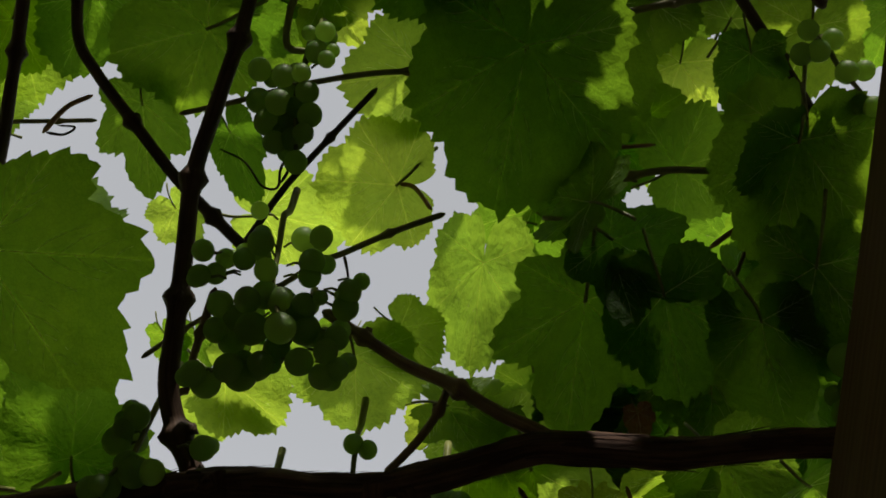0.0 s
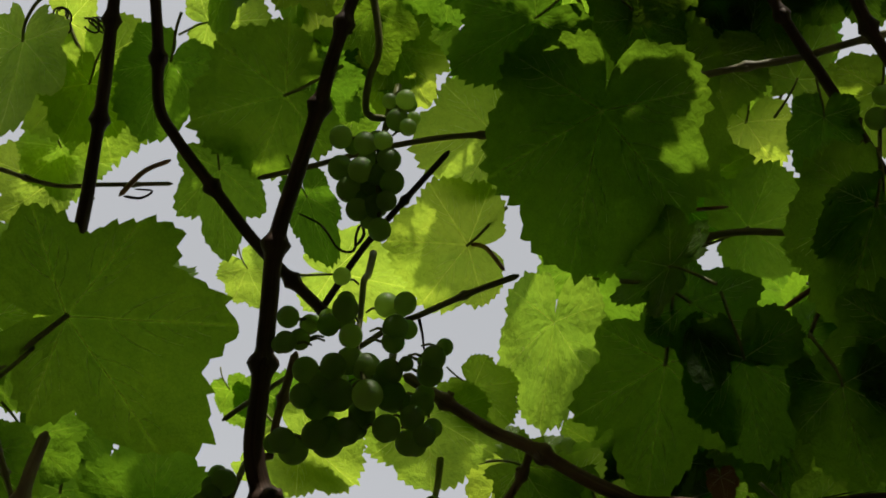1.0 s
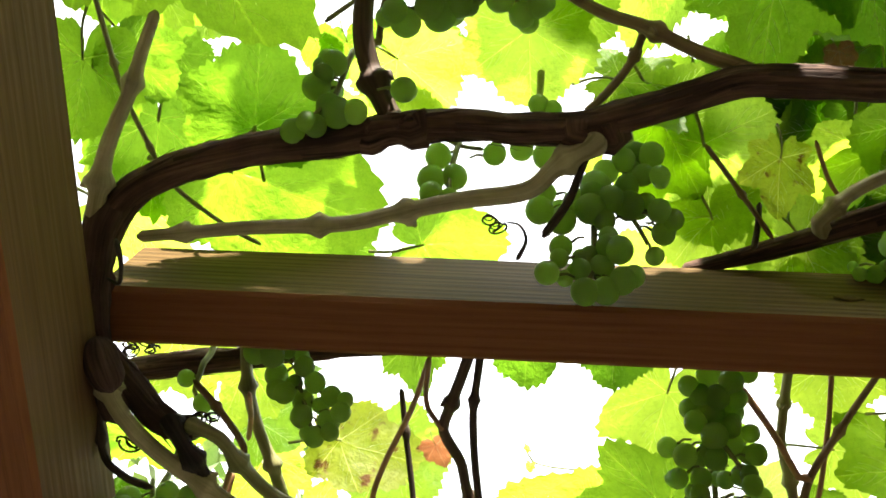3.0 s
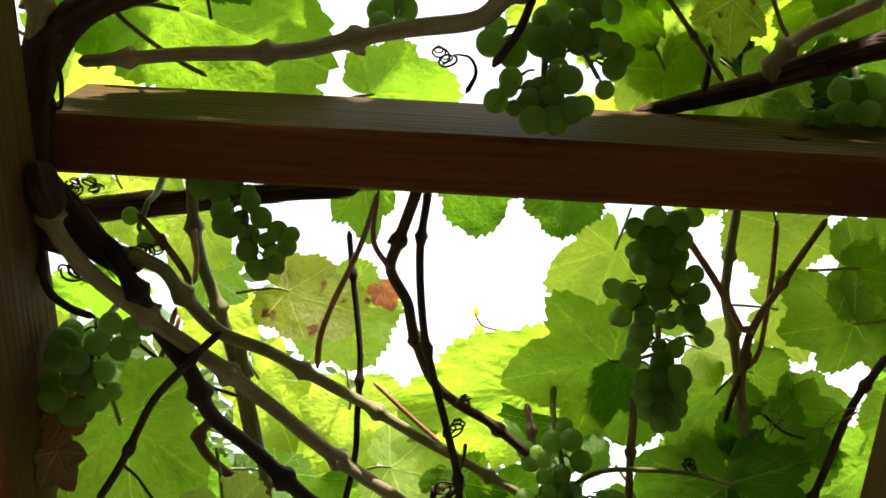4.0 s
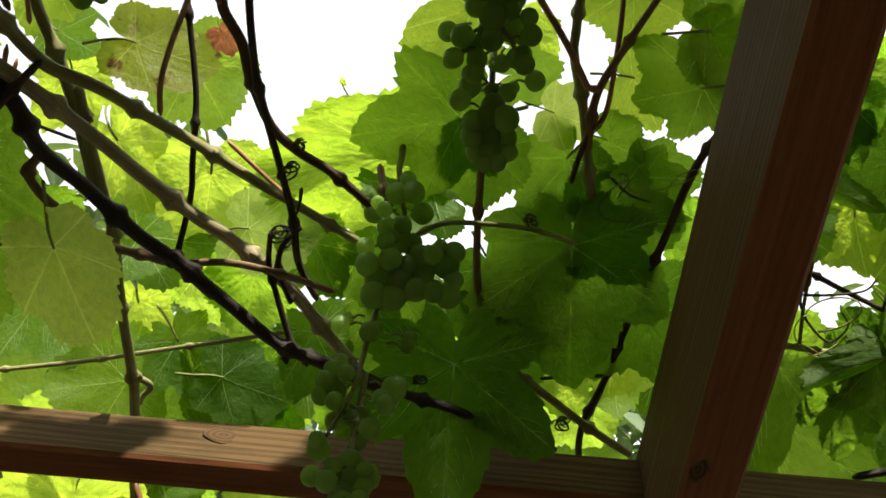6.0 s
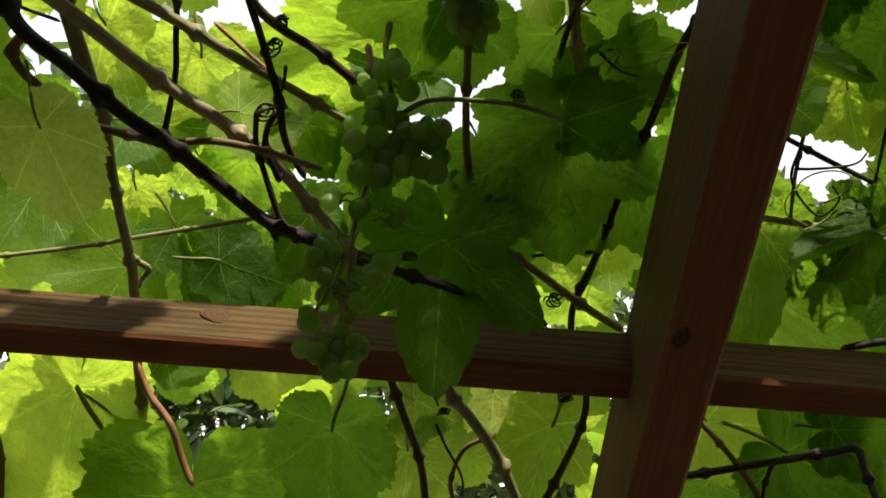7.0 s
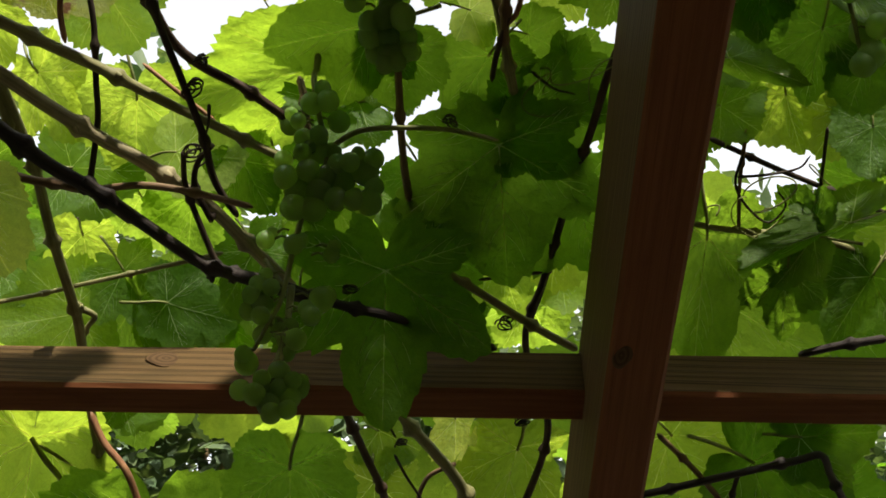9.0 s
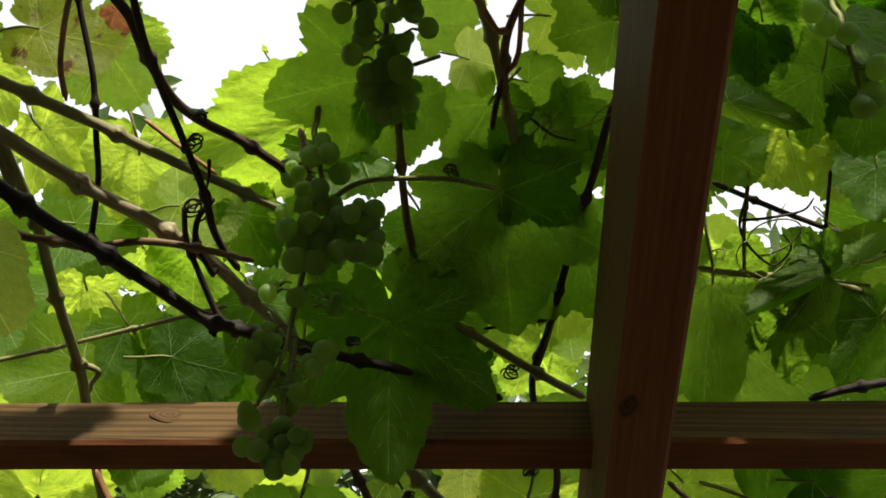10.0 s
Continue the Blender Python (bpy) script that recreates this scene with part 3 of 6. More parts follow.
grow("cane_black", 0.0044, 0.0037, [(-0.106, 0.648, 0.515), (-0.072, 0.661, 0.522), (-0.029, 0.685, 0.530), (0.008, 0.701, 0.537), (0.047, 0.723, 0.544), (0.083, 0.739, 0.550)])
grow("cane_green", 0.0054, 0.0060, [(0.007, 0.815, 0.570), (0.034, 0.857, 0.569), (0.054, 0.889, 0.568), (0.077, 0.940, 0.566), (0.098, 0.986, 0.565)])
grow("twig_brown", 0.0038, 0.0025, [(-0.254, 0.518, 0.515), (-0.264, 0.532, 0.515), (-0.257, 0.548, 0.515), (-0.240, 0.563, 0.515), (-0.222, 0.578, 0.515), (-0.197, 0.584, 0.515), (-0.178, 0.588, 0.515), (-0.144, 0.584, 0.515), (-0.115, 0.588, 0.515), (-0.075, 0.599, 0.515)])
grow("cane_green", 0.0038, 0.0045, [(0.069, 0.411, 0.660), (0.068, 0.460, 0.656), (0.069, 0.480, 0.654), (0.082, 0.526, 0.650), (0.093, 0.582, 0.645)])
grow("twig_brown", 0.0035, 0.0023, [(-0.189, 0.150, 0.640), (-0.193, 0.169, 0.626), (-0.196, 0.188, 0.612), (-0.196, 0.203, 0.600)])
grow("twig_dark", 0.0028, 0.0031, [(-0.074, 0.258, 0.560), (-0.082, 0.281, 0.553), (-0.096, 0.302, 0.545)])
grow("twig_brown", 0.0040, 0.0026, [(0.085, 0.541, 0.645), (0.087, 0.501, 0.646), (0.104, 0.462, 0.648), (0.127, 0.415, 0.650)])
grow("cane_black", 0.0035, 0.0043, [(0.320, 0.781, 0.600), (0.348, 0.771, 0.600), (0.385, 0.763, 0.600)])
grow("twig_dark", 0.0033, 0.0026, [(-0.353, 0.405, 0.520), (-0.349, 0.434, 0.511), (-0.335, 0.445, 0.506), (-0.316, 0.448, 0.500)])
grow("cane_brown", 0.0030, 0.0029, [(-0.043, 0.196, 0.610), (-0.050, 0.211, 0.598), (-0.060, 0.224, 0.588), (-0.073, 0.236, 0.575)])
grow("cane_green", 0.0029, 0.0031, [(0.042, -0.017, 0.720), (0.080, -0.026, 0.716), (0.114, -0.032, 0.711), (0.140, -0.040, 0.708), (0.168, -0.048, 0.705), (0.204, -0.055, 0.700)])
grow("twig_dark", 0.0030, 0.0029, [(-0.131, 0.379, 0.555), (-0.134, 0.422, 0.550), (-0.130, 0.469, 0.545), (-0.123, 0.498, 0.542), (-0.115, 0.524, 0.539), (-0.106, 0.558, 0.536), (-0.102, 0.590, 0.533), (-0.089, 0.616, 0.530)])
grow("twig_dark", 0.0036, 0.0032, [(0.181, 0.510, 0.645), (0.162, 0.550, 0.640), (0.150, 0.601, 0.636), (0.136, 0.656, 0.630), (0.123, 0.720, 0.625), (0.108, 0.777, 0.620)])
grow("twig_dark", 0.0030, 0.0031, [(-0.246, 0.457, 0.510), (-0.270, 0.483, 0.507), (-0.289, 0.506, 0.505), (-0.309, 0.546, 0.502), (-0.325, 0.573, 0.500)])
grow("cane_dark", 0.0040, 0.0041, [(-0.035, 0.813, 0.570), (-0.017, 0.873, 0.570), (-0.004, 0.924, 0.570), (0.004, 1.002, 0.570)])
grow("cane_brown", 0.0033, 0.0037, [(-0.063, 0.575, 0.660), (-0.059, 0.588, 0.648), (-0.055, 0.607, 0.630)])
grow("cane_brown", 0.0031, 0.0038, [(0.011, 0.546, 0.630), (0.012, 0.573, 0.629), (0.014, 0.629, 0.627), (0.020, 0.676, 0.625)])
grow("cane_green", 0.0038, 0.0039, [(0.022, 0.692, 0.603), (0.048, 0.709, 0.601), (0.076, 0.728, 0.600), (0.110, 0.754, 0.600), (0.148, 0.778, 0.600)])
grow("twig_dark", 0.0023, 0.0029, [(-0.103, 0.031, 0.730), (-0.123, 0.053, 0.714), (-0.140, 0.073, 0.700), (-0.156, 0.093, 0.685), (-0.171, 0.117, 0.669), (-0.179, 0.130, 0.660)])
grow("cane_green", 0.0029, 0.0028, [(0.044, 0.087, 0.700), (0.082, 0.077, 0.697), (0.117, 0.076, 0.695), (0.147, 0.075, 0.693), (0.184, 0.073, 0.690)])
grow("petiole_red", 0.0031, 0.0028, [(0.036, 0.433, 0.650), (0.060, 0.465, 0.647), (0.080, 0.497, 0.645)])
grow("twig_dark", 0.0031, 0.0042, [(0.121, 0.719, 0.620), (0.108, 0.784, 0.615), (0.130, 0.869, 0.610), (0.113, 0.954, 0.604), (0.088, 1.027, 0.600)])
grow("twig_dark", 0.0021, 0.0027, [(0.033, 0.298, 0.620), (0.032, 0.313, 0.615), (0.030, 0.325, 0.610)])
grow("cane_black", 0.0037, 0.0037, [(0.202, 0.896, 0.560), (0.253, 0.878, 0.560), (0.278, 0.869, 0.560), (0.320, 0.855, 0.560), (0.340, 0.848, 0.560), (0.352, 0.871, 0.560), (0.372, 0.905, 0.560)])
grow("cane_black", 0.0040, 0.0038, [(0.040, 0.985, 0.560), (0.083, 0.962, 0.560), (0.139, 0.937, 0.560)])
grow("petiole_red", 0.0037, 0.0033, [(-0.243, 0.836, 0.585), (-0.231, 0.857, 0.571), (-0.212, 0.874, 0.557), (-0.201, 0.897, 0.543), (-0.190, 0.917, 0.530)])
grow("cane_green", 0.0035, 0.0018, [(-0.243, 0.742, 0.600), (-0.228, 0.751, 0.600), (-0.236, 0.763, 0.600), (-0.245, 0.781, 0.600)])
grow("petiole_green", 0.0029, 0.0028, [(-0.153, -0.087, 0.700), (-0.144, -0.038, 0.681), (-0.149, -0.017, 0.673), (-0.149, 0.004, 0.665), (-0.134, 0.007, 0.660)])
grow("twig_brown", 0.0027, 0.0026, [(-0.305, 0.402, 0.550), (-0.286, 0.415, 0.537), (-0.271, 0.426, 0.526), (-0.265, 0.433, 0.520)])
grow("cane_green", 0.0026, 0.0022, [(-0.061, 0.018, 0.720), (-0.100, 0.020, 0.713), (-0.137, 0.026, 0.706), (-0.166, 0.033, 0.701), (-0.191, 0.040, 0.696), (-0.225, 0.048, 0.690)])
grow("cane_green", 0.0026, 0.0022, [(-0.054, 0.109, 0.700), (-0.086, 0.120, 0.690), (-0.118, 0.134, 0.681), (-0.132, 0.139, 0.676), (-0.153, 0.152, 0.670), (-0.181, 0.170, 0.660)])
grow("cane_green", 0.0023, 0.0017, [(-0.378, 0.126, 0.600), (-0.369, 0.152, 0.597), (-0.367, 0.166, 0.595), (-0.360, 0.195, 0.592), (-0.351, 0.229, 0.588), (-0.337, 0.260, 0.585), (-0.320, 0.288, 0.581), (-0.289, 0.311, 0.578), (-0.266, 0.322, 0.575)])
grow("twig_dark", 0.0022, 0.0025, [(-0.185, 0.424, 0.600), (-0.180, 0.453, 0.585), (-0.172, 0.494, 0.564), (-0.171, 0.529, 0.545), (-0.171, 0.551, 0.534), (-0.177, 0.585, 0.515)])
grow("twig_dark", 0.0022, 0.0026, [(-0.103, 0.569, 0.540), (-0.113, 0.581, 0.537), (-0.115, 0.597, 0.534), (-0.107, 0.618, 0.530)])
grow("twig_dark", 0.0022, 0.0026, [(-0.121, 0.572, 0.540), (-0.121, 0.595, 0.532), (-0.112, 0.620, 0.523), (-0.103, 0.642, 0.515)])
grow("petiole_red", 0.0020, 0.0027, [(-0.162, 0.386, 0.570), (-0.175, 0.427, 0.579), (-0.194, 0.471, 0.589), (-0.204, 0.500, 0.595), (-0.207, 0.525, 0.600)])
grow("twig_dark", 0.0028, 0.0024, [(0.087, 0.523, 0.645), (0.080, 0.549, 0.642), (0.077, 0.569, 0.640)])
grow("cane_green", 0.0030, 0.0031, [(0.235, 0.692, 0.650), (0.273, 0.698, 0.650), (0.325, 0.702, 0.650), (0.394, 0.725, 0.650)])
grow("cane_green", 0.0021, 0.0018, [(-0.237, 0.196, 0.640), (-0.215, 0.181, 0.649), (-0.187, 0.163, 0.660)])
grow("petiole_red", 0.0022, 0.0021, [(0.113, 0.125, 0.690), (0.131, 0.110, 0.688), (0.150, 0.098, 0.686), (0.172, 0.088, 0.683), (0.201, 0.080, 0.680)])
grow("petiole_red", 0.0020, 0.0021, [(-0.163, 0.388, 0.570), (-0.164, 0.416, 0.564), (-0.154, 0.431, 0.560)])
grow("petiole_red", 0.0023, 0.0024, [(0.096, 0.420, 0.655), (0.097, 0.464, 0.651), (0.095, 0.514, 0.647), (0.086, 0.528, 0.645)])
grow("petiole_red", 0.0022, 0.0020, [(-0.292, 0.472, 0.570), (-0.307, 0.511, 0.581), (-0.325, 0.553, 0.593), (-0.341, 0.578, 0.600)])
grow("twig_brown", 0.0021, 0.0020, [(-0.001, 0.265, 0.630), (0.020, 0.291, 0.620), (0.041, 0.318, 0.610)])
grow("twig_dark", 0.0025, 0.0026, [(0.240, 0.620, 0.655), (0.289, 0.644, 0.657), (0.330, 0.662, 0.658), (0.391, 0.689, 0.660)])
grow("twig_brown", 0.0027, 0.0029, [(0.211, 0.833, 0.565), (0.242, 0.866, 0.563), (0.272, 0.907, 0.562), (0.302, 0.958, 0.560)])
grow("petiole_green", 0.0023, 0.0020, [(-0.032, 0.588, 0.575), (-0.012, 0.579, 0.582), (0.018, 0.581, 0.591), (0.049, 0.587, 0.600), (0.082, 0.600, 0.610)])
grow("petiole_green", 0.0019, 0.0021, [(-0.074, 0.655, 0.535), (-0.056, 0.662, 0.505), (-0.055, 0.671, 0.476), (-0.058, 0.676, 0.450)])
grow("petiole_red", 0.0023, 0.0019, [(-0.330, 0.065, 0.720), (-0.308, 0.047, 0.709), (-0.286, 0.038, 0.700)])
grow("tendril", 0.0019, 0.0019, [(-0.333, 0.304, 0.520), (-0.333, 0.318, 0.524), (-0.337, 0.333, 0.528), (-0.345, 0.331, 0.530)])
grow("petiole_red", 0.0021, 0.0022, [(-0.274, 0.413, 0.560), (-0.280, 0.440, 0.580), (-0.289, 0.468, 0.600)])
grow("tendril", 0.0016, 0.0010, [(-0.111, 0.321, 0.560), (-0.106, 0.310, 0.564), (-0.110, 0.302, 0.567), (-0.119, 0.301, 0.570)])
grow("cane_green", 0.0020, 0.0019, [(-0.436, 0.044, 0.730), (-0.381, 0.059, 0.726), (-0.344, 0.058, 0.724), (-0.292, 0.056, 0.720)])
grow("petiole_red", 0.0018, 0.0014, [(0.018, 0.090, 0.690), (0.028, 0.073, 0.693), (0.042, 0.065, 0.695), (0.078, 0.061, 0.700)])
grow("twig_brown", 0.0018, 0.0018, [(0.133, 0.145, 0.700), (0.140, 0.118, 0.695), (0.148, 0.092, 0.690)])
grow("petiole_green", 0.0016, 0.0014, [(-0.358, 0.162, 0.575), (-0.347, 0.151, 0.591), (-0.325, 0.128, 0.620)])
grow("petiole_red", 0.0021, 0.0021, [(-0.177, 0.566, 0.660), (-0.154, 0.582, 0.651), (-0.124, 0.602, 0.640)])
grow("petiole_red", 0.0017, 0.0017, [(0.064, 0.261, 0.630), (0.073, 0.284, 0.624), (0.082, 0.296, 0.620)])
grow("twig_brown", 0.0021, 0.0017, [(0.266, 0.612, 0.655), (0.267, 0.656, 0.652), (0.271, 0.696, 0.650)])
grow("twig_dark", 0.0023, 0.0019, [(0.278, 0.872, 0.560), (0.276, 0.896, 0.557), (0.279, 0.920, 0.555)])
grow("twig_brown", 0.0025, 0.0023, [(0.025, 0.956, 0.570), (0.020, 0.929, 0.570), (0.030, 0.891, 0.570), (0.052, 0.874, 0.570)])
grow("cane_green", 0.0023, 0.0022, [(-0.376, 0.768, 0.620), (-0.290, 0.751, 0.623), (-0.229, 0.736, 0.626), (-0.176, 0.723, 0.628), (-0.129, 0.711, 0.630)])
grow("petiole_red", 0.0019, 0.0019, [(-0.300, 0.492, 0.600), (-0.306, 0.520, 0.583), (-0.313, 0.539, 0.570)])
grow("petiole_green", 0.0018, 0.0017, [(-0.398, 0.185, 0.650), (-0.354, 0.151, 0.632), (-0.325, 0.129, 0.620)])
grow("petiole_red", 0.0020, 0.0019, [(-0.091, 0.097, 0.750), (-0.078, 0.097, 0.734), (-0.064, 0.108, 0.710)])
grow("petiole_green", 0.0019, 0.0017, [(-0.315, 0.288, 0.640), (-0.292, 0.271, 0.618), (-0.274, 0.257, 0.600)])
grow("petiole_green", 0.0017, 0.0017, [(-0.164, 0.254, 0.600), (-0.151, 0.265, 0.610), (-0.135, 0.270, 0.620)])
grow("tendril", 0.0018, 0.0013, [(-0.007, 0.817, 0.560), (0.002, 0.823, 0.557), (0.007, 0.832, 0.555)])
grow("tendril", 0.0015, 0.0011, [(-0.382, -0.040, 0.720), (-0.374, -0.050, 0.720), (-0.371, -0.055, 0.720)])
grow("twig_dark", 0.0015, 0.0007, [(-0.120, 0.139, 0.700), (-0.117, 0.149, 0.695), (-0.115, 0.160, 0.690)])
grow("twig_dark", 0.0014, 0.0015, [(-0.321, 0.490, 0.560), (-0.289, 0.518, 0.565), (-0.254, 0.534, 0.570)])
grow("twig_dark", 0.0017, 0.0017, [(0.325, 0.610, 0.655), (0.327, 0.634, 0.655), (0.329, 0.661, 0.655)])
grow("petiole_green", 0.0019, 0.0020, [(-0.305, 0.884, 0.600), (-0.284, 0.904, 0.600), (-0.258, 0.923, 0.600)])
grow("twig_dark", 0.0017, 0.0017, [(0.070, 0.720, 0.610), (0.095, 0.715, 0.610), (0.118, 0.712, 0.610)])
grow("petiole_green", 0.0015, 0.0015, [(-0.059, 0.675, 0.520), (-0.046, 0.673, 0.520), (-0.033, 0.666, 0.520)])
grow("tendril", 0.0014, 0.0011, [(-0.102, 0.542, 0.545), (-0.103, 0.553, 0.542), (-0.106, 0.563, 0.540)])
grow("tendril", 0.0014, 0.0014, [(0.005, 0.855, 0.560), (0.014, 0.878, 0.559), (0.027, 0.904, 0.557), (0.031, 0.923, 0.556), (0.026, 0.940, 0.555)])
grow("tendril", 0.0012, 0.0012, [(0.105, 0.565, 0.650), (0.121, 0.578, 0.650), (0.138, 0.583, 0.650)])
grow("tendril", 0.0010, 0.0011, [(-0.308, 0.546, 0.500), (-0.299, 0.555, 0.500), (-0.289, 0.571, 0.500), (-0.274, 0.579, 0.500), (-0.250, 0.586, 0.500)])
grow("tendril", 0.0011, 0.0011, [(-0.160, 0.091, 0.690), (-0.155, 0.083, 0.690), (-0.157, 0.077, 0.690), (-0.160, 0.083, 0.690), (-0.162, 0.094, 0.690), (-0.172, 0.093, 0.690), (-0.183, 0.078, 0.690), (-0.199, 0.070, 0.690)])
grow("tendril", 0.0011, 0.0011, [(-0.323, 0.064, 0.710), (-0.311, 0.065, 0.710), (-0.303, 0.060, 0.710), (-0.315, 0.059, 0.710)])
grow("tendril", 0.0013, 0.0013, [(0.265, 0.631, 0.650), (0.263, 0.655, 0.650), (0.274, 0.675, 0.650), (0.293, 0.690, 0.650), (0.304, 0.675, 0.650), (0.296, 0.662, 0.650)])
grow("tendril", 0.0013, 0.0013, [(0.263, 0.650, 0.650), (0.284, 0.648, 0.650), (0.308, 0.642, 0.650), (0.315, 0.631, 0.650)])
grow("petiole_green", 0.0010, 0.0009, [(-0.109, 0.562, 0.785), (-0.103, 0.572, 0.783), (-0.089, 0.574, 0.779), (-0.070, 0.573, 0.775), (-0.049, 0.569, 0.770)])


def tangle(x, y, z, size, seed):
    """Dry tendrils wound into small coils round a roof point."""
    rng = random.Random(seed)
    middle = roof(x, y, z)
    for _ in range(2):
        turn, way = rng.uniform(0, 6.28), rng.choice((-1, 1))
        u = Matrix.Rotation(rng.uniform(-0.6, 0.6), 3, "X") @ Matrix.Rotation(rng.uniform(-0.6, 0.6), 3, "Y")
        line, wide = [], size * rng.uniform(0.7, 1.0)
        off = Vector((rng.uniform(-1, 1), rng.uniform(-1, 1), 0)) * size * 0.5
        for i in range(70):
            f = i / 69
            turn += way * (0.12 + 0.26 * f)
            r = wide * (1.15 - 0.85 * f)
            line.append(middle + u @ (off * (1 + 0.8 * f) + Vector((math.cos(turn) * r, math.sin(turn) * r * 0.85, size * 0.9 * (f - 0.5)))))
        bm = bmesh.new()
        tube(bm, line, lambda q: 0.00075 - 0.0003 * q, 6)
        part("tendril", bm, BARK["tendril"], vine, LOOK["tendril"])


def loops(x, y, z, size, seed):
    """A thin green tendril that wanders in loose loops round a roof point."""
    rng = random.Random(seed)
    a, b, c, d = (rng.uniform(0, 6.28) for _ in range(4))
    line = []
    for i in range(110):
        f = i / 109
        line.append(roof(x + size * (1.5 * (f - 0.5) + 0.55 * math.sin(9 * f + a) + 0.25 * math.sin(21 * f + b)),
                         y + size * (0.6 * math.sin(6 * f + c) + 0.4 * math.cos(15 * f + d)), z + size * 0.5 * math.sin(7 * f + b)))
    bm = bmesh.new()
    tube(bm, line, lambda q: 0.00075 - 0.0003 * q, 6)
    part("tendril", bm, BARK["petiole_green"], vine, "thin green looping tendril")


tangle(-0.124, 0.304, 0.570, 0.0059, 3)
tangle(-0.361, -0.052, 0.720, 0.0091, 4)
tangle(-0.342, -0.049, 0.720, 0.0084, 5)
tangle(-0.109, 0.526, 0.540, 0.0078, 6)
tangle(-0.110, 0.573, 0.540, 0.0087, 7)
loops(0.132, 0.575, 0.650, 0.030, 8)
loops(0.118, 0.590, 0.648, 0.024, 31)
tangle(0.012, 0.836, 0.555, 0.0058, 9)
tangle(0.102, 0.808, 0.550, 0.0068, 10)
tangle(-0.333, 0.423, 0.510, 0.0086, 11)
tangle(-0.363, 0.404, 0.600, 0.0067, 12)
tangle(-0.354, 0.403, 0.600, 0.0067, 13)
loops(0.298, 0.675, 0.650, 0.034, 14)
loops(0.325, 0.668, 0.652, 0.030, 24)
loops(0.262, 0.690, 0.648, 0.024, 25)
tangle(-0.292, 0.415, 0.530, 0.0073, 16)
tangle(-0.106, 0.513, 0.550, 0.0050, 17)
tangle(0.091, 0.751, 0.600, 0.0086, 18)
tangle(0.049, 0.579, 0.600, 0.0046, 19)
tangle(-0.020, 0.671, 0.530, 0.0053, 20)


tagged(part("loose_bark", SHREDS, BARK["old_trunk"], vine), "shreds of peeling bark on the old limbs", kind="stuff")


# ---- leaves ----
# the leaf forms: lengths of the tip, upper, lower and back lobes; how deep the edge dips between them; fold along the midrib; droop of the edge; seed; how far apart the lobes stand; one side against the other
FORMS = {
    "r": (1.00, 0.90, 0.72, 0.50, 0.13, 0.05, 0.10, 3, 1.0, 1.0),
    "q": (1.02, 0.88, 0.70, 0.48, 0.17, -0.06, 0.16, 12, 1.0, 1.0),
    "n": (1.02, 1.04, 0.68, 0.50, 0.30, 0.03, 0.08, 5, 0.74, 0.78),
    "l": (1.08, 0.88, 0.66, 0.46, 0.33, 0.08, 0.14, 7, 1.0, 1.0),
    "m": (1.05, 0.84, 0.66, 0.47, 0.22, -0.05, 0.18, 21, 1.0, 1.0),
    "t": (1.12, 0.96, 0.72, 0.46, 0.43, 0.08, 0.14, 7, 1.0, 1.0),
    "h": (1.08, 0.76, 0.62, 0.44, 0.14, 0.09, 0.12, 9, 1.0, 1.0),
    "s": (1.00, 0.76, 0.58, 0.27, 0.10, 0.04, 0.12, 18, 1.0, 1.0),
    "c": (1.04, 0.80, 0.64, 0.45, 0.20, 0.75, 0.22, 15, 1.0, 1.0),
}


def lobe_radius(a, form):
    """The leaf's edge in polar form round its stalk; a = 0 is the tip."""
    tip, upper, lower, back, dip, fold, droop, seed, spread, bias = FORMS[form]
    rng = random.Random(seed)
    lobes = [(0.0, tip)]
    for side in (1, -1):
        lobes += [(side * rng.uniform(50, 59) * spread, (bias if side > 0 else 1.0) * upper * rng.uniform(0.95, 1.04)), (side * rng.uniform(103, 114), lower * rng.uniform(0.94, 1.05)), (side * 150, back)]
    d = math.degrees(a)
    best = 0.4
    for spot, size in lobes:
        gap = abs((d - spot + 180) % 360 - 180)
        best = max(best, size * (1 - dip * (gap / 27) ** 1.2) if gap < 27 else size * (1 - dip - 0.013 * (gap - 27)))
    rear = abs((d + 360) % 360 - 180)
    if rear < 20:
        best *= 0.18 + 0.82 * (rear / 20) ** 0.6
    return best


def leaf_surface(x, y, form):
    """How far the blade lies off its plane: folded along the midrib, drooping at the edge, blistered between the veins."""
    tip, upper, lower, back, dip, fold, droop, seed, spread, bias = FORMS[form]
    r2 = x * x + y * y
    a = math.atan2(x, y)
    rise = fold * abs(x) ** 1.2 - droop * r2 * 0.8 + 0.045 * math.sin(5 * a + seed) * r2
    rise += 0.06 * noise.noise(Vector((x * 2.6, y * 2.6, seed * 4.7)))
    blister = abs(noise.noise(Vector((x * 7.5, y * 7.5, seed)))) + 0.5 * abs(noise.noise(Vector((x * 15, y * 15, seed + 3.0))))
    return rise + 0.018 * blister


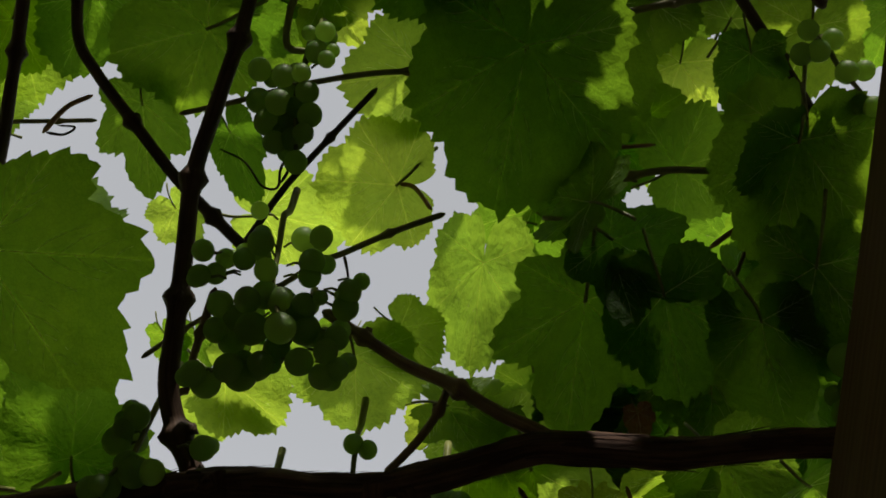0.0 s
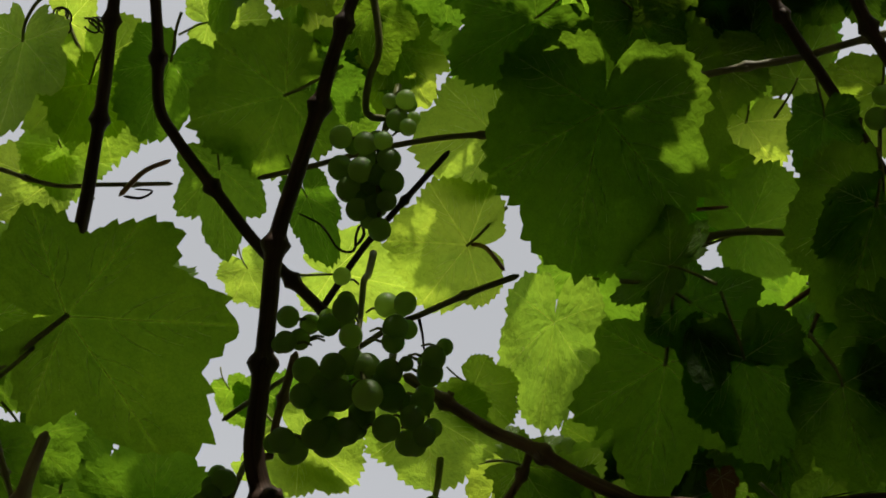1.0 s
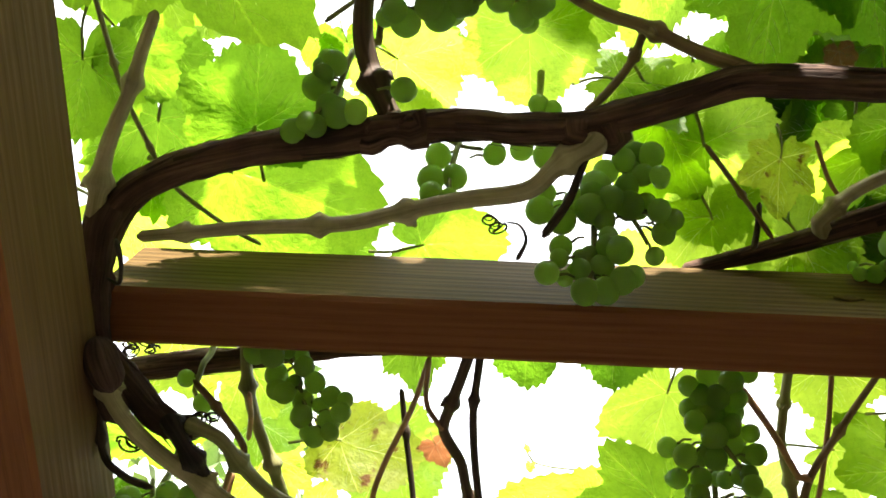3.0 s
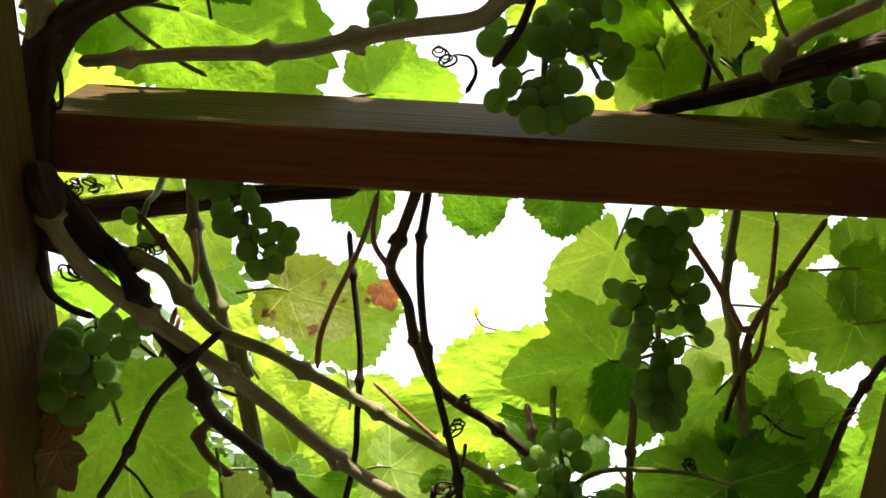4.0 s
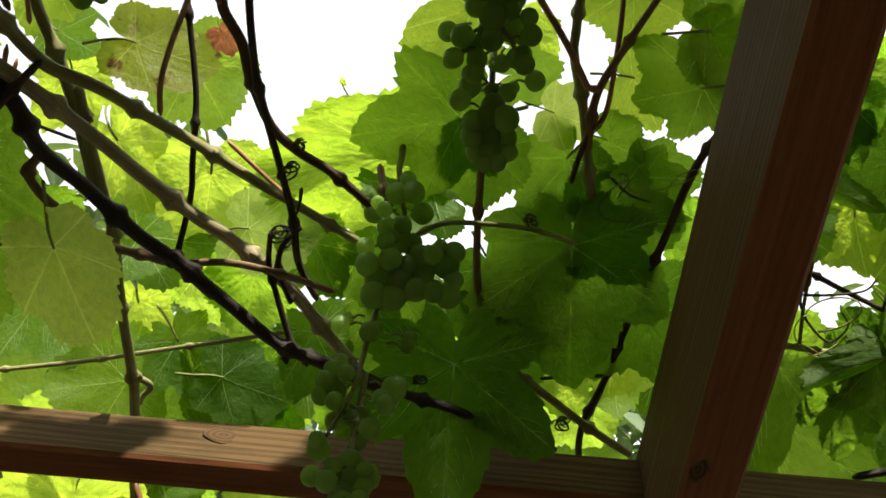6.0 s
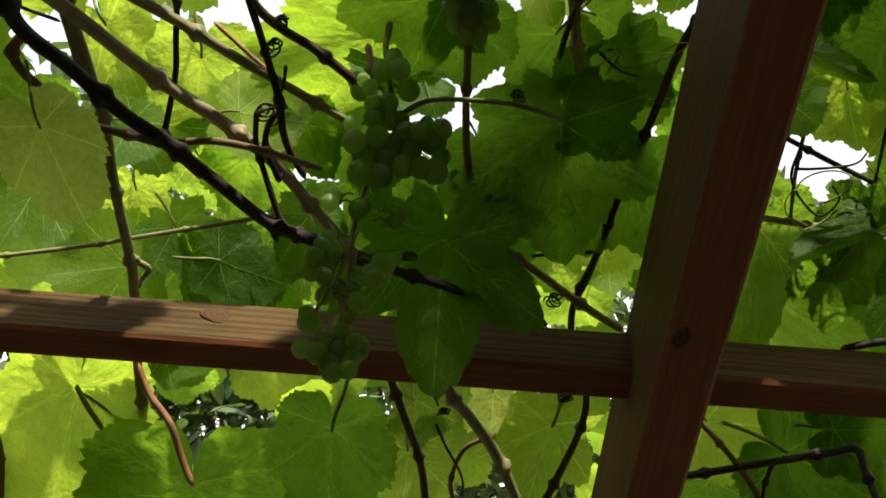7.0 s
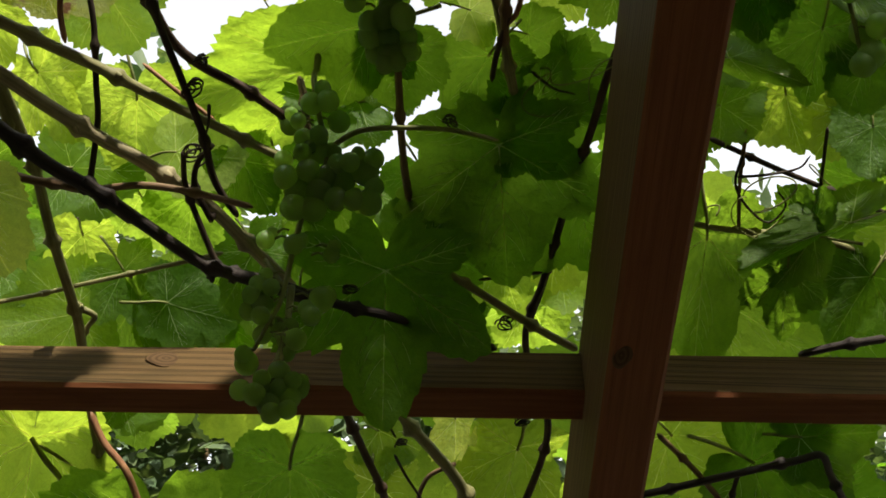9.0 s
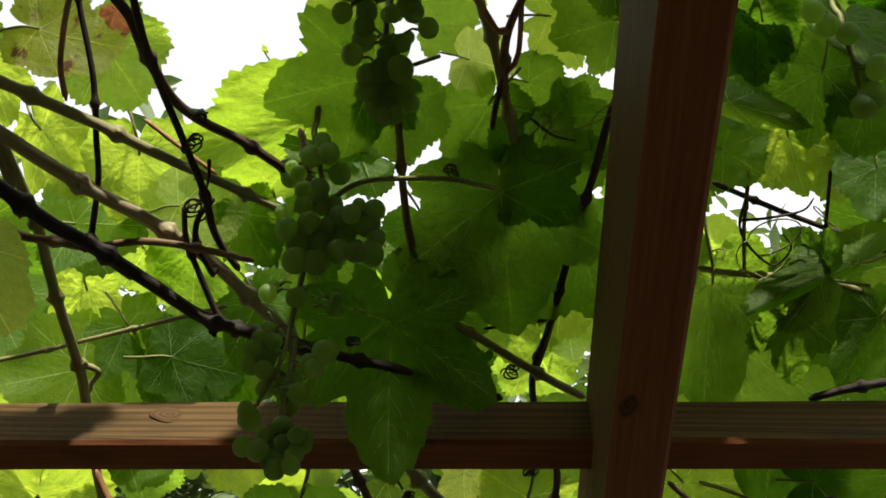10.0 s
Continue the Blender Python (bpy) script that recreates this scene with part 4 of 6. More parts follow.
def blade_mesh(form, rings, teeth):
    bm = bmesh.new()
    steps = teeth * 3
    rng = random.Random(FORMS[form][7])
    tooth = [rng.uniform(0.2, 1.4) for _ in range(teeth)]
    edge = []
    for k in range(steps):
        a = math.tau * k / steps - math.pi
        r = lobe_radius(a, form)
        saw = (0.0, 0.062, 0.034)[k % 3] * tooth[k // 3] + 0.07 * noise.noise(Vector((k * 0.07, FORMS[form][7] * 3.3, 0))) + 0.03 * noise.noise(Vector((k * 0.31, FORMS[form][7] * 1.3, 4)))
        rear = abs(abs(math.degrees(a)) - 180)
        edge.append((a, r * (1 + saw * min(1, rear / 30))))
    centre = bm.verts.new((0, 0, leaf_surface(0, 0, form)))
    last = None
    for i in range(1, rings + 1):
        f = (i / rings) ** 0.8
        ring = []
        for a, r in edge:
            x, y = math.sin(a) * r * f, math.cos(a) * r * f
            ring.append(bm.verts.new((x, y, leaf_surface(x, y, form))))
        for k in range(steps):
            j = (k + 1) % steps
            if last is None:
                face = bm.faces.new((centre, ring[j], ring[k]))
            else:
                face = bm.faces.new((last[k], last[j], ring[j], ring[k]))
            face.smooth = True
        last = ring
    return bm


def rib(bm, pts, w0, w1, key):
    """A raised vein under the blade along flat points."""
    rows = []
    n = len(pts)
    for i, (x, y) in enumerate(pts):
        x0, y0 = pts[max(i - 1, 0)]
        x1, y1 = pts[min(i + 1, n - 1)]
        d = Vector((x1 - x0, y1 - y0)).normalized()
        w = w0 + (w1 - w0) * i / (n - 1)
        z = leaf_surface(x, y, key)
        rows.append([bm.verts.new((x - d.y * w, y + d.x * w, z - 0.001)), bm.verts.new((x, y, z - 0.001 - w * 0.8)), bm.verts.new((x + d.y * w, y - d.x * w, z - 0.001))])
    for a, b in zip(rows, rows[1:]):
        for k in range(2):
            f = bm.faces.new((a[k], a[k + 1], b[k + 1], b[k]))
            f.smooth = True


def vein_mesh(form):
    bm = bmesh.new()
    rng = random.Random(FORMS[form][7] + 77)
    for spot in (0, 54, -54, 109, -109):
        a = math.radians(spot)
        r = lobe_radius(a, form) * 0.93
        bend = rng.uniform(-0.012, 0.012)
        line = [(math.sin(a + bend * (i / 12)) * r * i / 12, math.cos(a + bend * (i / 12)) * r * i / 12) for i in range(13)]
        rib(bm, line, 0.0060, 0.0015, form)
        for i in range(3, 11, 2):
            for side in (1, -1):
                x, y = line[i + (side + 1) // 2]
                b = a + side * math.radians(rng.uniform(40, 50))
                most = r * (0.50 - 0.034 * i) * rng.uniform(0.85, 1.1)
                short = [(x + math.sin(b - side * 0.3 * k / 6) * most * k / 6, y + math.cos(b - side * 0.3 * k / 6) * most * k / 6) for k in range(7)]
                lim = [math.hypot(*q) < 0.93 * lobe_radius(math.atan2(q[0], q[1]), form) for q in short]
                short = short[:lim.index(False)] if False in lim else short
                if len(short) > 2:
                    rib(bm, short, 0.0019, 0.0008, form)
    return bm


def stalk_mesh(form):
    bm = bmesh.new()
    rng = random.Random(FORMS[form][7] + 5)
    side = rng.uniform(-0.2, 0.2)
    z0 = leaf_surface(0, 0, form) - 0.006
    line = smooth_line([(0, 0.02, z0), (side * 0.2, -0.16, z0 - 0.02), (side * 0.7, -0.4, z0 + 0.06), (side, -0.62, z0 + 0.22)], 0.06)
    tube(bm, line, lambda u: 0.016 + 0.006 * u, 8)
    return bm


VEINS, STALKS, BLADES, PLACED = {}, {}, {}, []


def mesh_of(name, bm, mat):
    me = bpy.data.meshes.new(name)
    bm.to_mesh(me)
    bm.free()
    me.materials.append(mat)
    return me


def leaf(tone, x, y, z, rx, ry, rz, size, narrow=1.0, form="", swing=0.0):
    """A vine leaf whose stalk meets it at a roof point; size: from the stalk to the tip."""
    key = form or "rqlmhrn"[len(PLACED) * 3 % 7]
    if (key, tone) not in BLADES:
        BLADES[key, tone] = mesh_of("leaf", blade_mesh(key, 14, 52), LEAF[tone])
    if key not in VEINS:
        VEINS[key] = mesh_of("leaf_rib", vein_mesh(key), VEIN)
        STALKS[key] = mesh_of("leaf_stalk", stalk_mesh(key), STALK)
    ob = new("leaf", BLADES[key, tone])
    ob.parent = vine
    m = ROOF @ pose(x, y, z, rx, ry, rz)
    ob.matrix_world = m @ Matrix.Diagonal((size * narrow, size, size, 1))
    for name, me in (("leaf_rib", VEINS[key]), ("leaf_stalk", STALKS[key])):
        if name == "leaf_stalk" and swing is None:
            continue
        child = new(name, me)
        child.parent = ob
        if name == "leaf_stalk" and swing:
            child.matrix_local = pose(0, 0, 0, 0, 0, swing)
    middle = ROOF.inverted() @ (m @ Vector((0, 0.24 * size, 0)))
    PLACED.append((middle, size))
    if tone in "db":
        tagged(ob, {"d": "yellowing vine leaf with brown scorched patches", "b": "crumpled dry brown leaf"}[tone])
    return ob


# single leaves
leaf("g", -0.320, 0.124, 0.606, 11, -5, -88, 0.099, 1.02, "n", -42)
leaf("g", -0.208, -0.006, 0.700, -7, -10, 76, 0.064, 0.99, "r")
leaf("g", -0.255, 0.043, 0.706, 8, -9, -2, 0.059, 0.73, "l")
leaf("g", -0.195, 0.060, 0.700, 9, -7, -18, 0.045, 0.60, "h")
leaf("y", -0.091, 0.097, 0.745, -1, 2, 92, 0.057, 1.05, "r", -35)
leaf("y", -0.074, 0.020, 0.750, 9, 0, 81, 0.059, 0.94, "r")
leaf("g", -0.005, 0.001, 0.685, 0, 1, 9, 0.104, 0.85, "r", None)
leaf("g", -0.047, -0.056, 0.700, 0, -2, 58, 0.063, 0.70, "r")
leaf("y", -0.030, 0.148, 0.736, -3, 0, 6, 0.076, 0.60, "r", None)
leaf("g", 0.036, 0.091, 0.645, 65, 22, 121, 0.052)
leaf("g", 0.049, 0.114, 0.651, -6, -47, -57, 0.066)
leaf("g", 0.035, 0.148, 0.636, -7, 3, 6, 0.079, 0.88, "l")
leaf("g", 0.080, 0.142, 0.632, -8, 3, -12, 0.063, 0.78, "r")
leaf("g", 0.135, 0.154, 0.624, -20, -7, -10, 0.053)
leaf("m", 0.099, 0.080, 0.745, -2, -3, -108, 0.053, 0.95, "r")
leaf("m", 0.073, -0.033, 0.765, 1, 2, 2, 0.042, 1.15, "r")
leaf("y", 0.102, 0.011, 0.790, 0, 2, 15, 0.048, 0.91, "r")
leaf("g", 0.131, 0.003, 0.690, -1, 6, 1, 0.038, 0.90, "h")
leaf("g", 0.160, 0.055, 0.666, 20, -27, 1, 0.055)
leaf("y", -0.112, 0.205, 0.694, -4, -2, -3, 0.051, 1.11, "r")
leaf("m", -0.083, 0.187, 0.703, -2, -5, -48, 0.035, 0.91, "r")
leaf("y", -0.201, 0.226, 0.699, 7, 3, -49, 0.050)
leaf("y", -0.205, -0.042, 0.799, 6, -15, -82, 0.056)
leaf("y", -0.144, -0.037, 0.776, 20, -2, -28, 0.046)
leaf("p", -0.385, -0.039, 0.704, -15, 19, 3, 0.061)
leaf("y", -0.356, -0.011, 0.740, -3, -5, 27, 0.044, 0.97, "r")
leaf("y", -0.401, 0.062, 0.768, 11, 10, 109, 0.050)
leaf("y", -0.283, -0.055, 0.781, -6, -3, -92, 0.044)
leaf("g", -0.294, -0.027, 0.730, -4, -9, 25, 0.052, 1.01, "h")
leaf("y", -0.394, -0.055, 0.794, -20, 13, -69, 0.050)
leaf("g", -0.195, -0.016, 0.721, -5, 13, -93, 0.037)
leaf("g", -0.151, -0.060, 0.700, -1, -12, -11, 0.039)
leaf("g", 0.017, -0.057, 0.721, -3, -35, -29, 0.045)
leaf("y", -0.250, 0.119, 0.751, -4, 8, -32, 0.031)
leaf("y", -0.195, 0.128, 0.787, 13, 9, -77, 0.059)
leaf("g", -0.386, 0.165, 0.657, 18, 4, 12, 0.040)
leaf("g", -0.371, 0.217, 0.654, 39, -33, -48, 0.044)
leaf("g", -0.050, 0.239, 0.700, -2, -58, -80, 0.051)
leaf("y", 0.132, -0.019, 0.775, 26, 2, -150, 0.046)
leaf("m", 0.173, -0.014, 0.725, 22, -10, 7, 0.051)
leaf("g", 0.089, 0.179, 0.729, -47, 10, -28, 0.049)
leaf("g", 0.130, 0.144, 0.706, -36, -29, -17, 0.051)
leaf("g", 0.016, -0.104, 0.733, -13, 8, 6, 0.059)
leaf("y", -0.207, -0.104, 0.763, -15, -6, -32, 0.055)
leaf("g", -0.262, -0.101, 0.769, -42, 16, -52, 0.055)
leaf("g", -0.389, 0.135, 0.644, -17, -3, 5, 0.054)
leaf("g", -0.392, 0.220, 0.631, -5, -0, 10, 0.053)
leaf("g", -0.285, 0.264, 0.640, 12, 8, -175, 0.056, 1.06, "r")
leaf("g", -0.308, 0.297, 0.656, -1, -8, -71, 0.099)
leaf("g", -0.355, 0.225, 0.699, 10, -15, -30, 0.028)
leaf("y", -0.194, 0.233, 0.721, -8, -7, -30, 0.041)
leaf("y", -0.024, 0.261, 0.700, 1, -9, -29, 0.062)
leaf("d", 0.043, 0.271, 0.623, -21, -14, 9, 0.035)
leaf("y", 0.016, 0.331, 0.698, 9, -5, -18, 0.049)
leaf("m", 0.107, 0.275, 0.663, -37, 63, -4, 0.043)
leaf("g", -0.184, 0.357, 0.695, 22, -0, -85, 0.057)
leaf("y", 0.078, 0.348, 0.712, -8, -32, -26, 0.060)
leaf("g", -0.372, 0.272, 0.698, 6, -5, 10, 0.072)
leaf("y", -0.412, 0.337, 0.709, 5, 4, -79, 0.068)
leaf("g", -0.279, 0.363, 0.715, 23, -12, -79, 0.055)
leaf("y", 0.007, 0.280, 0.700, 2, 1, -9, 0.073, 0.92, "r")
leaf("y", 0.093, 0.377, 0.711, -3, -34, -29, 0.056)
leaf("g", -0.106, 0.390, 0.652, -9, 1, 1, 0.045)
leaf("g", -0.048, 0.404, 0.653, -23, 10, -4, 0.035)
leaf("g", -0.185, 0.408, 0.653, -20, 28, -25, 0.042)
leaf("y", -0.005, 0.466, 0.704, -20, 9, 13, 0.052)
leaf("g", -0.005, 0.527, 0.642, 0, 13, 77, 0.074, 1.01, "l")
leaf("g", 0.013, 0.546, 0.641, -4, -1, 6, 0.044)
leaf("m", -0.060, 0.587, 0.700, -2, 10, 76, 0.106, 0.65, "r")
leaf("d", -0.240, 0.496, 0.659, 5, -54, -76, 0.055)
leaf("y", -0.213, 0.525, 0.706, -27, -15, -32, 0.056)
leaf("m", -0.319, 0.534, 0.530, -10, -8, -6, 0.100, 0.76, "h")
leaf("p", -0.236, 0.558, 0.472, -17, -19, -22, 0.061, 0.79, "s")
leaf("y", -0.276, 0.595, 0.708, -32, 5, -45, 0.063)
leaf("y", -0.204, 0.620, 0.714, -17, -25, 13, 0.064)
leaf("m", -0.258, 0.669, 0.688, 12, -45, -89, 0.062)
leaf("p", -0.164, 0.641, 0.664, -22, -46, -75, 0.056)
leaf("g", -0.024, 0.611, 0.691, -11, 66, 88, 0.060)
leaf("y", 0.111, 0.445, 0.719, -5, 3, -7, 0.043, 1.20, "r")
leaf("m", 0.164, 0.500, 0.672, 38, 15, 68, 0.058)
leaf("y", 0.121, 0.514, 0.721, -3, -29, -84, 0.051)
leaf("m", 0.165, 0.464, 0.688, 8, -30, -85, 0.051)
leaf("p", 0.061, 0.530, 0.677, 24, -28, -76, 0.034)
leaf("m", 0.134, 0.572, 0.678, 10, -19, -83, 0.041)
leaf("g", 0.083, 0.616, 0.634, -16, 1, -5, 0.099, 1.07, "l", None)
leaf("g", 0.100, 0.604, 0.649, 4, -26, -96, 0.064)
leaf("g", 0.143, 0.661, 0.646, -24, -9, -12, 0.064)
leaf("g", 0.004, 0.675, 0.556, -37, -2, 2, 0.099, 1.01, "t", None)
leaf("g", 0.018, 0.697, 0.614, 10, -58, -79, 0.061)
leaf("g", 0.058, 0.670, 0.660, -0, 5, 52, 0.053)
leaf("g", -0.182, 0.765, 0.637, 20, -49, -74, 0.055)
leaf("y", -0.271, 0.800, 0.667, -32, 34, 76, 0.067)
leaf("g", -0.111, 0.643, 0.654, -22, -15, -25, 0.044)
leaf("y", -0.276, 0.757, 0.725, -19, 7, -12, 0.059)
leaf("y", -0.231, 0.767, 0.685, -30, -37, -13, 0.057)
leaf("m", -0.145, 0.796, 0.679, 7, -9, -16, 0.053)
leaf("g", 0.027, 0.659, 0.665, -24, -23, -22, 0.052)
leaf("m", 0.075, 0.653, 0.661, -49, 1, 14, 0.060)
leaf("y", 0.137, 0.699, 0.666, -28, -10, 17, 0.058)
leaf("y", 0.087, 0.746, 0.686, -27, 8, -26, 0.056)
leaf("g", 0.255, 0.490, 0.644, -23, -3, 2, 0.045)
leaf("y", 0.298, 0.596, 0.682, -13, -26, -13, 0.046)
leaf("y", 0.250, 0.604, 0.677, -50, -15, -57, 0.039)
leaf("y", 0.293, 0.743, 0.707, -30, -2, 13, 0.059)
leaf("m", 0.248, 0.704, 0.650, -11, 4, 0, 0.100, 0.68, "h")
leaf("y", 0.279, 0.791, 0.680, -7, -6, -60, 0.089, 0.75, "h")
leaf("g", 0.319, 0.683, 0.620, 64, 39, 96, 0.057)
leaf("g", 0.305, 0.715, 0.620, -7, 7, -4, 0.055, 0.85, "l")
leaf("g", 0.376, 0.729, 0.635, -25, 23, 23, 0.059)
leaf("m", 0.363, 0.616, 0.668, -48, 4, 9, 0.043)
leaf("g", 0.320, 0.500, 0.662, -70, 0, 20, 0.054)
leaf("g", 0.342, 0.536, 0.646, -30, 7, 20, 0.051)
leaf("y", 0.292, 0.518, 0.717, -34, 2, -38, 0.054)
leaf("y", 0.372, 0.745, 0.733, -56, -15, -27, 0.067)
leaf("m", 0.240, 0.553, 0.707, -34, -16, -26, 0.053)
leaf("y", -0.302, 0.880, 0.597, -6, -1, 15, 0.152, 0.72, "s", 122)
leaf("m", -0.198, 0.938, 0.550, -16, -4, 7, 0.134, 0.92, "r", None)
leaf("m", -0.077, 0.858, 0.547, -15, -2, 1, 0.090, 0.88, "s")
leaf("y", -0.248, 0.895, 0.662, -23, -58, -72, 0.047)
leaf("y", -0.021, 0.970, 0.643, -58, 22, -31, 0.071)
leaf("y", -0.020, 0.940, 0.679, -47, -29, -78, 0.057)
leaf("p", 0.052, 0.895, 0.647, -53, 20, -30, 0.038)
leaf("y", 0.107, 0.922, 0.640, -30, -14, 26, 0.083)
leaf("y", 0.238, 0.893, 0.629, -39, -17, -31, 0.059)
leaf("g", 0.304, 0.899, 0.604, -18, -49, -52, 0.087)
leaf("y", 0.265, 0.996, 0.660, -41, -16, -5, 0.067)
leaf("g", 0.381, 0.962, 0.616, -20, -15, -30, 0.072)
leaf("g", 0.344, 0.883, 0.618, 10, -46, -97, 0.063)
leaf("p", -0.387, 1.060, 0.620, -2, -43, -58, 0.066)
leaf("y", -0.357, 0.751, 0.712, -48, -26, -22, 0.074)
leaf("m", -0.193, 0.801, 0.684, -17, -40, -68, 0.064)
leaf("b", -0.163, 0.464, 0.600, -2, 10, -30, 0.015)
leaf("b", 0.065, 0.204, 0.601, -21, 5, -14, 0.014)
leaf("g", 0.104, 0.554, 0.691, -5, -22, -63, 0.032)
leaf("g", 0.079, 0.622, 0.653, 35, 22, 95, 0.053)
leaf("y", -0.308, 0.542, 0.712, -12, -11, -12, 0.048)
leaf("y", -0.313, 0.508, 0.704, -31, -32, -56, 0.040)
leaf("g", -0.377, 0.548, 0.631, -65, -9, 24, 0.052)
leaf("d", -0.107, 0.562, 0.784, 29, -34, 136, 0.006)
leaf("y", -0.105, 0.576, 0.785, -3, 19, 5, 0.007)
leaf("g", 0.340, 0.737, 0.670, -51, 18, -42, 0.055)
leaf("m", -0.232, 0.807, 0.676, -25, -14, -80, 0.063)
leaf("g", -0.160, 0.791, 0.687, -26, -5, -38, 0.063)
leaf("m", 0.133, 0.575, 0.676, -33, 3, -45, 0.046)
leaf("y", 0.116, 0.799, 0.687, 14, -17, -25, 0.055)
leaf("y", 0.138, 0.763, 0.708, -46, 1, -15, 0.049)
leaf("y", 0.254, 0.819, 0.695, -26, -19, -1, 0.050)
leaf("y", 0.267, 0.734, 0.696, -29, -15, -26, 0.050)
leaf("y", -0.422, 0.818, 0.659, 3, -5, -72, 0.063)
leaf("g", -0.108, 0.719, 0.647, -44, -35, -8, 0.053)
leaf("g", -0.066, 0.687, 0.661, -54, 4, -54, 0.057)
leaf("m", 0.127, 0.256, 0.663, -15, -17, -29, 0.052)
leaf("g", 0.176, 0.261, 0.642, 44, 4, -46, 0.051)
leaf("m", 0.097, 0.272, 0.674, 31, -6, 7, 0.048)
leaf("g", 0.185, 0.141, 0.645, -25, -13, 8, 0.054)
leaf("g", 0.075, 0.563, 0.673, -17, 21, 25, 0.054)
leaf("g", -0.070, 0.745, 0.626, -30, 37, -19, 0.058)
leaf("y", -0.119, 0.756, 0.658, 13, -48, -60, 0.055)
leaf("g", -0.077, 0.657, 0.662, -9, 12, -30, 0.047)
leaf("g", 0.210, 0.073, 0.704, -23, -23, 17, 0.050)
leaf("g", 0.194, 0.120, 0.678, 8, -13, -31, 0.049)
leaf("g", 0.167, 0.117, 0.722, -10, -13, -71, 0.048)
leaf("y", -0.374, 0.440, 0.703, -15, -12, -32, 0.052)
leaf("y", -0.319, 0.457, 0.704, -22, -7, -35, 0.048)
leaf("g", -0.394, 0.504, 0.672, 35, 3, -19, 0.057)
leaf("g", -0.041, 0.674, 0.646, -37, 15, -48, 0.044)
leaf("y", -0.004, 0.585, 0.685, -47, -39, -3, 0.037)
leaf("g", -0.009, 0.692, 0.687, -71, -35, 13, 0.037)
leaf("y", 0.181, 0.465, 0.701, -4, -20, 6, 0.043)
leaf("m", 0.202, 0.512, 0.698, -53, -14, -5, 0.043)
leaf("y", 0.287, 0.604, 0.720, -7, 0, -32, 0.059, 0.91, "r")
leaf("y", 0.365, 0.632, 0.730, -3, 7, 26, 0.045, 1.05, "r")
leaf("g", 0.010, -0.013, 0.740, 0, 1, 3, 0.114, 0.80, "r", None)
leaf("g", 0.239, 0.545, 0.630, -9, -9, -74, 0.056, 0.40, "c")
leaf("m", -0.170, 0.707, 0.710, -12, -1, 8, 0.059, 0.90, "r")
leaf("y", -0.216, 0.714, 0.720, -7, -4, -13, 0.052, 0.83, "r")
leaf("m", 0.206, 0.628, 0.700, -10, 6, -3, 0.066, 0.84, "r")
leaf("g", 0.221, 0.580, 0.700, -11, 12, 11, 0.043, 0.90, "r")
leaf("y", -0.388, 0.035, 0.760, 0, -6, -12, 0.040, 1.06, "r")
leaf("m", -0.361, -0.022, 0.750, 2, -9, -13, 0.069, 1.04, "r")
leaf("g", 0.157, 0.053, 0.660, -1, 8, 10, 0.077, 0.81, "r")
leaf("g", 0.166, 0.123, 0.635, -5, 9, 6, 0.071, 0.80, "l")
leaf("b", -0.348, 0.540, 0.500, 16, -54, -20, 0.029, 0.84, "l")
leaf("b", -0.341, 0.514, 0.510, -50, 13, 4, 0.029, 0.81, "l")
leaf("g", 0.340, 0.664, 0.610, 1, 18, 62, 0.087, 0.34, "c")
leaf("g", 0.257, 0.491, 0.640, -10, 7, -4, 0.044, 0.88, "h")
leaf("g", 0.302, 0.527, 0.640, -10, 10, 5, 0.050, 0.89, "l")
leaf("y", -0.232, 0.895, 0.660, -10, -2, 10, 0.045, 1.00, "r")

# open sky between the leaves, and thick places, as roof circles fitted to the camera's view
SKY_NEAR = [(-0.206, -0.045, 0.012), (-0.175, -0.052, 0.010), (0.199, -0.021, 0.008), (-0.280, 0.107, 0.012), (-0.263, 0.136, 0.012), (-0.249, 0.166, 0.010), (-0.275, 0.197, 0.019), (-0.254, 0.209, 0.023), (-0.086, 0.151, 0.022), (-0.102, 0.160, 0.018), (-0.067, 0.165, 0.016), (-0.173, 0.084, 0.012), (-0.162, 0.283, 0.025), (-0.129, 0.285, 0.017), (-0.188, 0.288, 0.017), (-0.042, 0.226, 0.011), (-0.068, 0.252, 0.011), (-0.333, 0.039, 0.011), (-0.397, 0.016, 0.010), (-0.226, -0.052, 0.012), (0.124, 0.031, 0.007), (0.162, -0.037, 0.013), (-0.126, 0.505, 0.036), (-0.080, 0.516, 0.043), (-0.045, 0.501, 0.027)]
SKY_FAR = [(-0.255, 0.466, 0.022), (-0.277, 0.459, 0.018), (-0.224, 0.471, 0.024), (-0.004, 0.452, 0.012), (0.076, 0.478, 0.012), (0.086, 0.531, 0.013), (0.159, 0.517, 0.013), (0.178, 0.609, 0.012), (-0.003, 0.627, 0.008), (0.003, 0.690, 0.012), (-0.388, 0.605, 0.013), (-0.348, 0.633, 0.011), (0.332, 0.696, 0.022), (0.304, 0.683, 0.012), (0.136, 0.557, 0.012), (-0.004, 0.685, 0.017), (-0.199, 0.325, 0.015), (-0.075, 0.377, 0.019), (-0.182, 0.265, 0.012), (-0.156, 0.279, 0.017), (-0.250, 0.188, 0.018), (-0.246, 1.029, 0.030), (-0.198, 1.020, 0.021), (-0.103, 0.543, 0.027), (-0.143, 0.483, 0.022), (-0.059, 0.476, 0.022), (0.357, 0.711, 0.014), (0.365, 0.700, 0.012), (-0.099, 0.535, 0.040), (-0.143, 0.530, 0.035)]
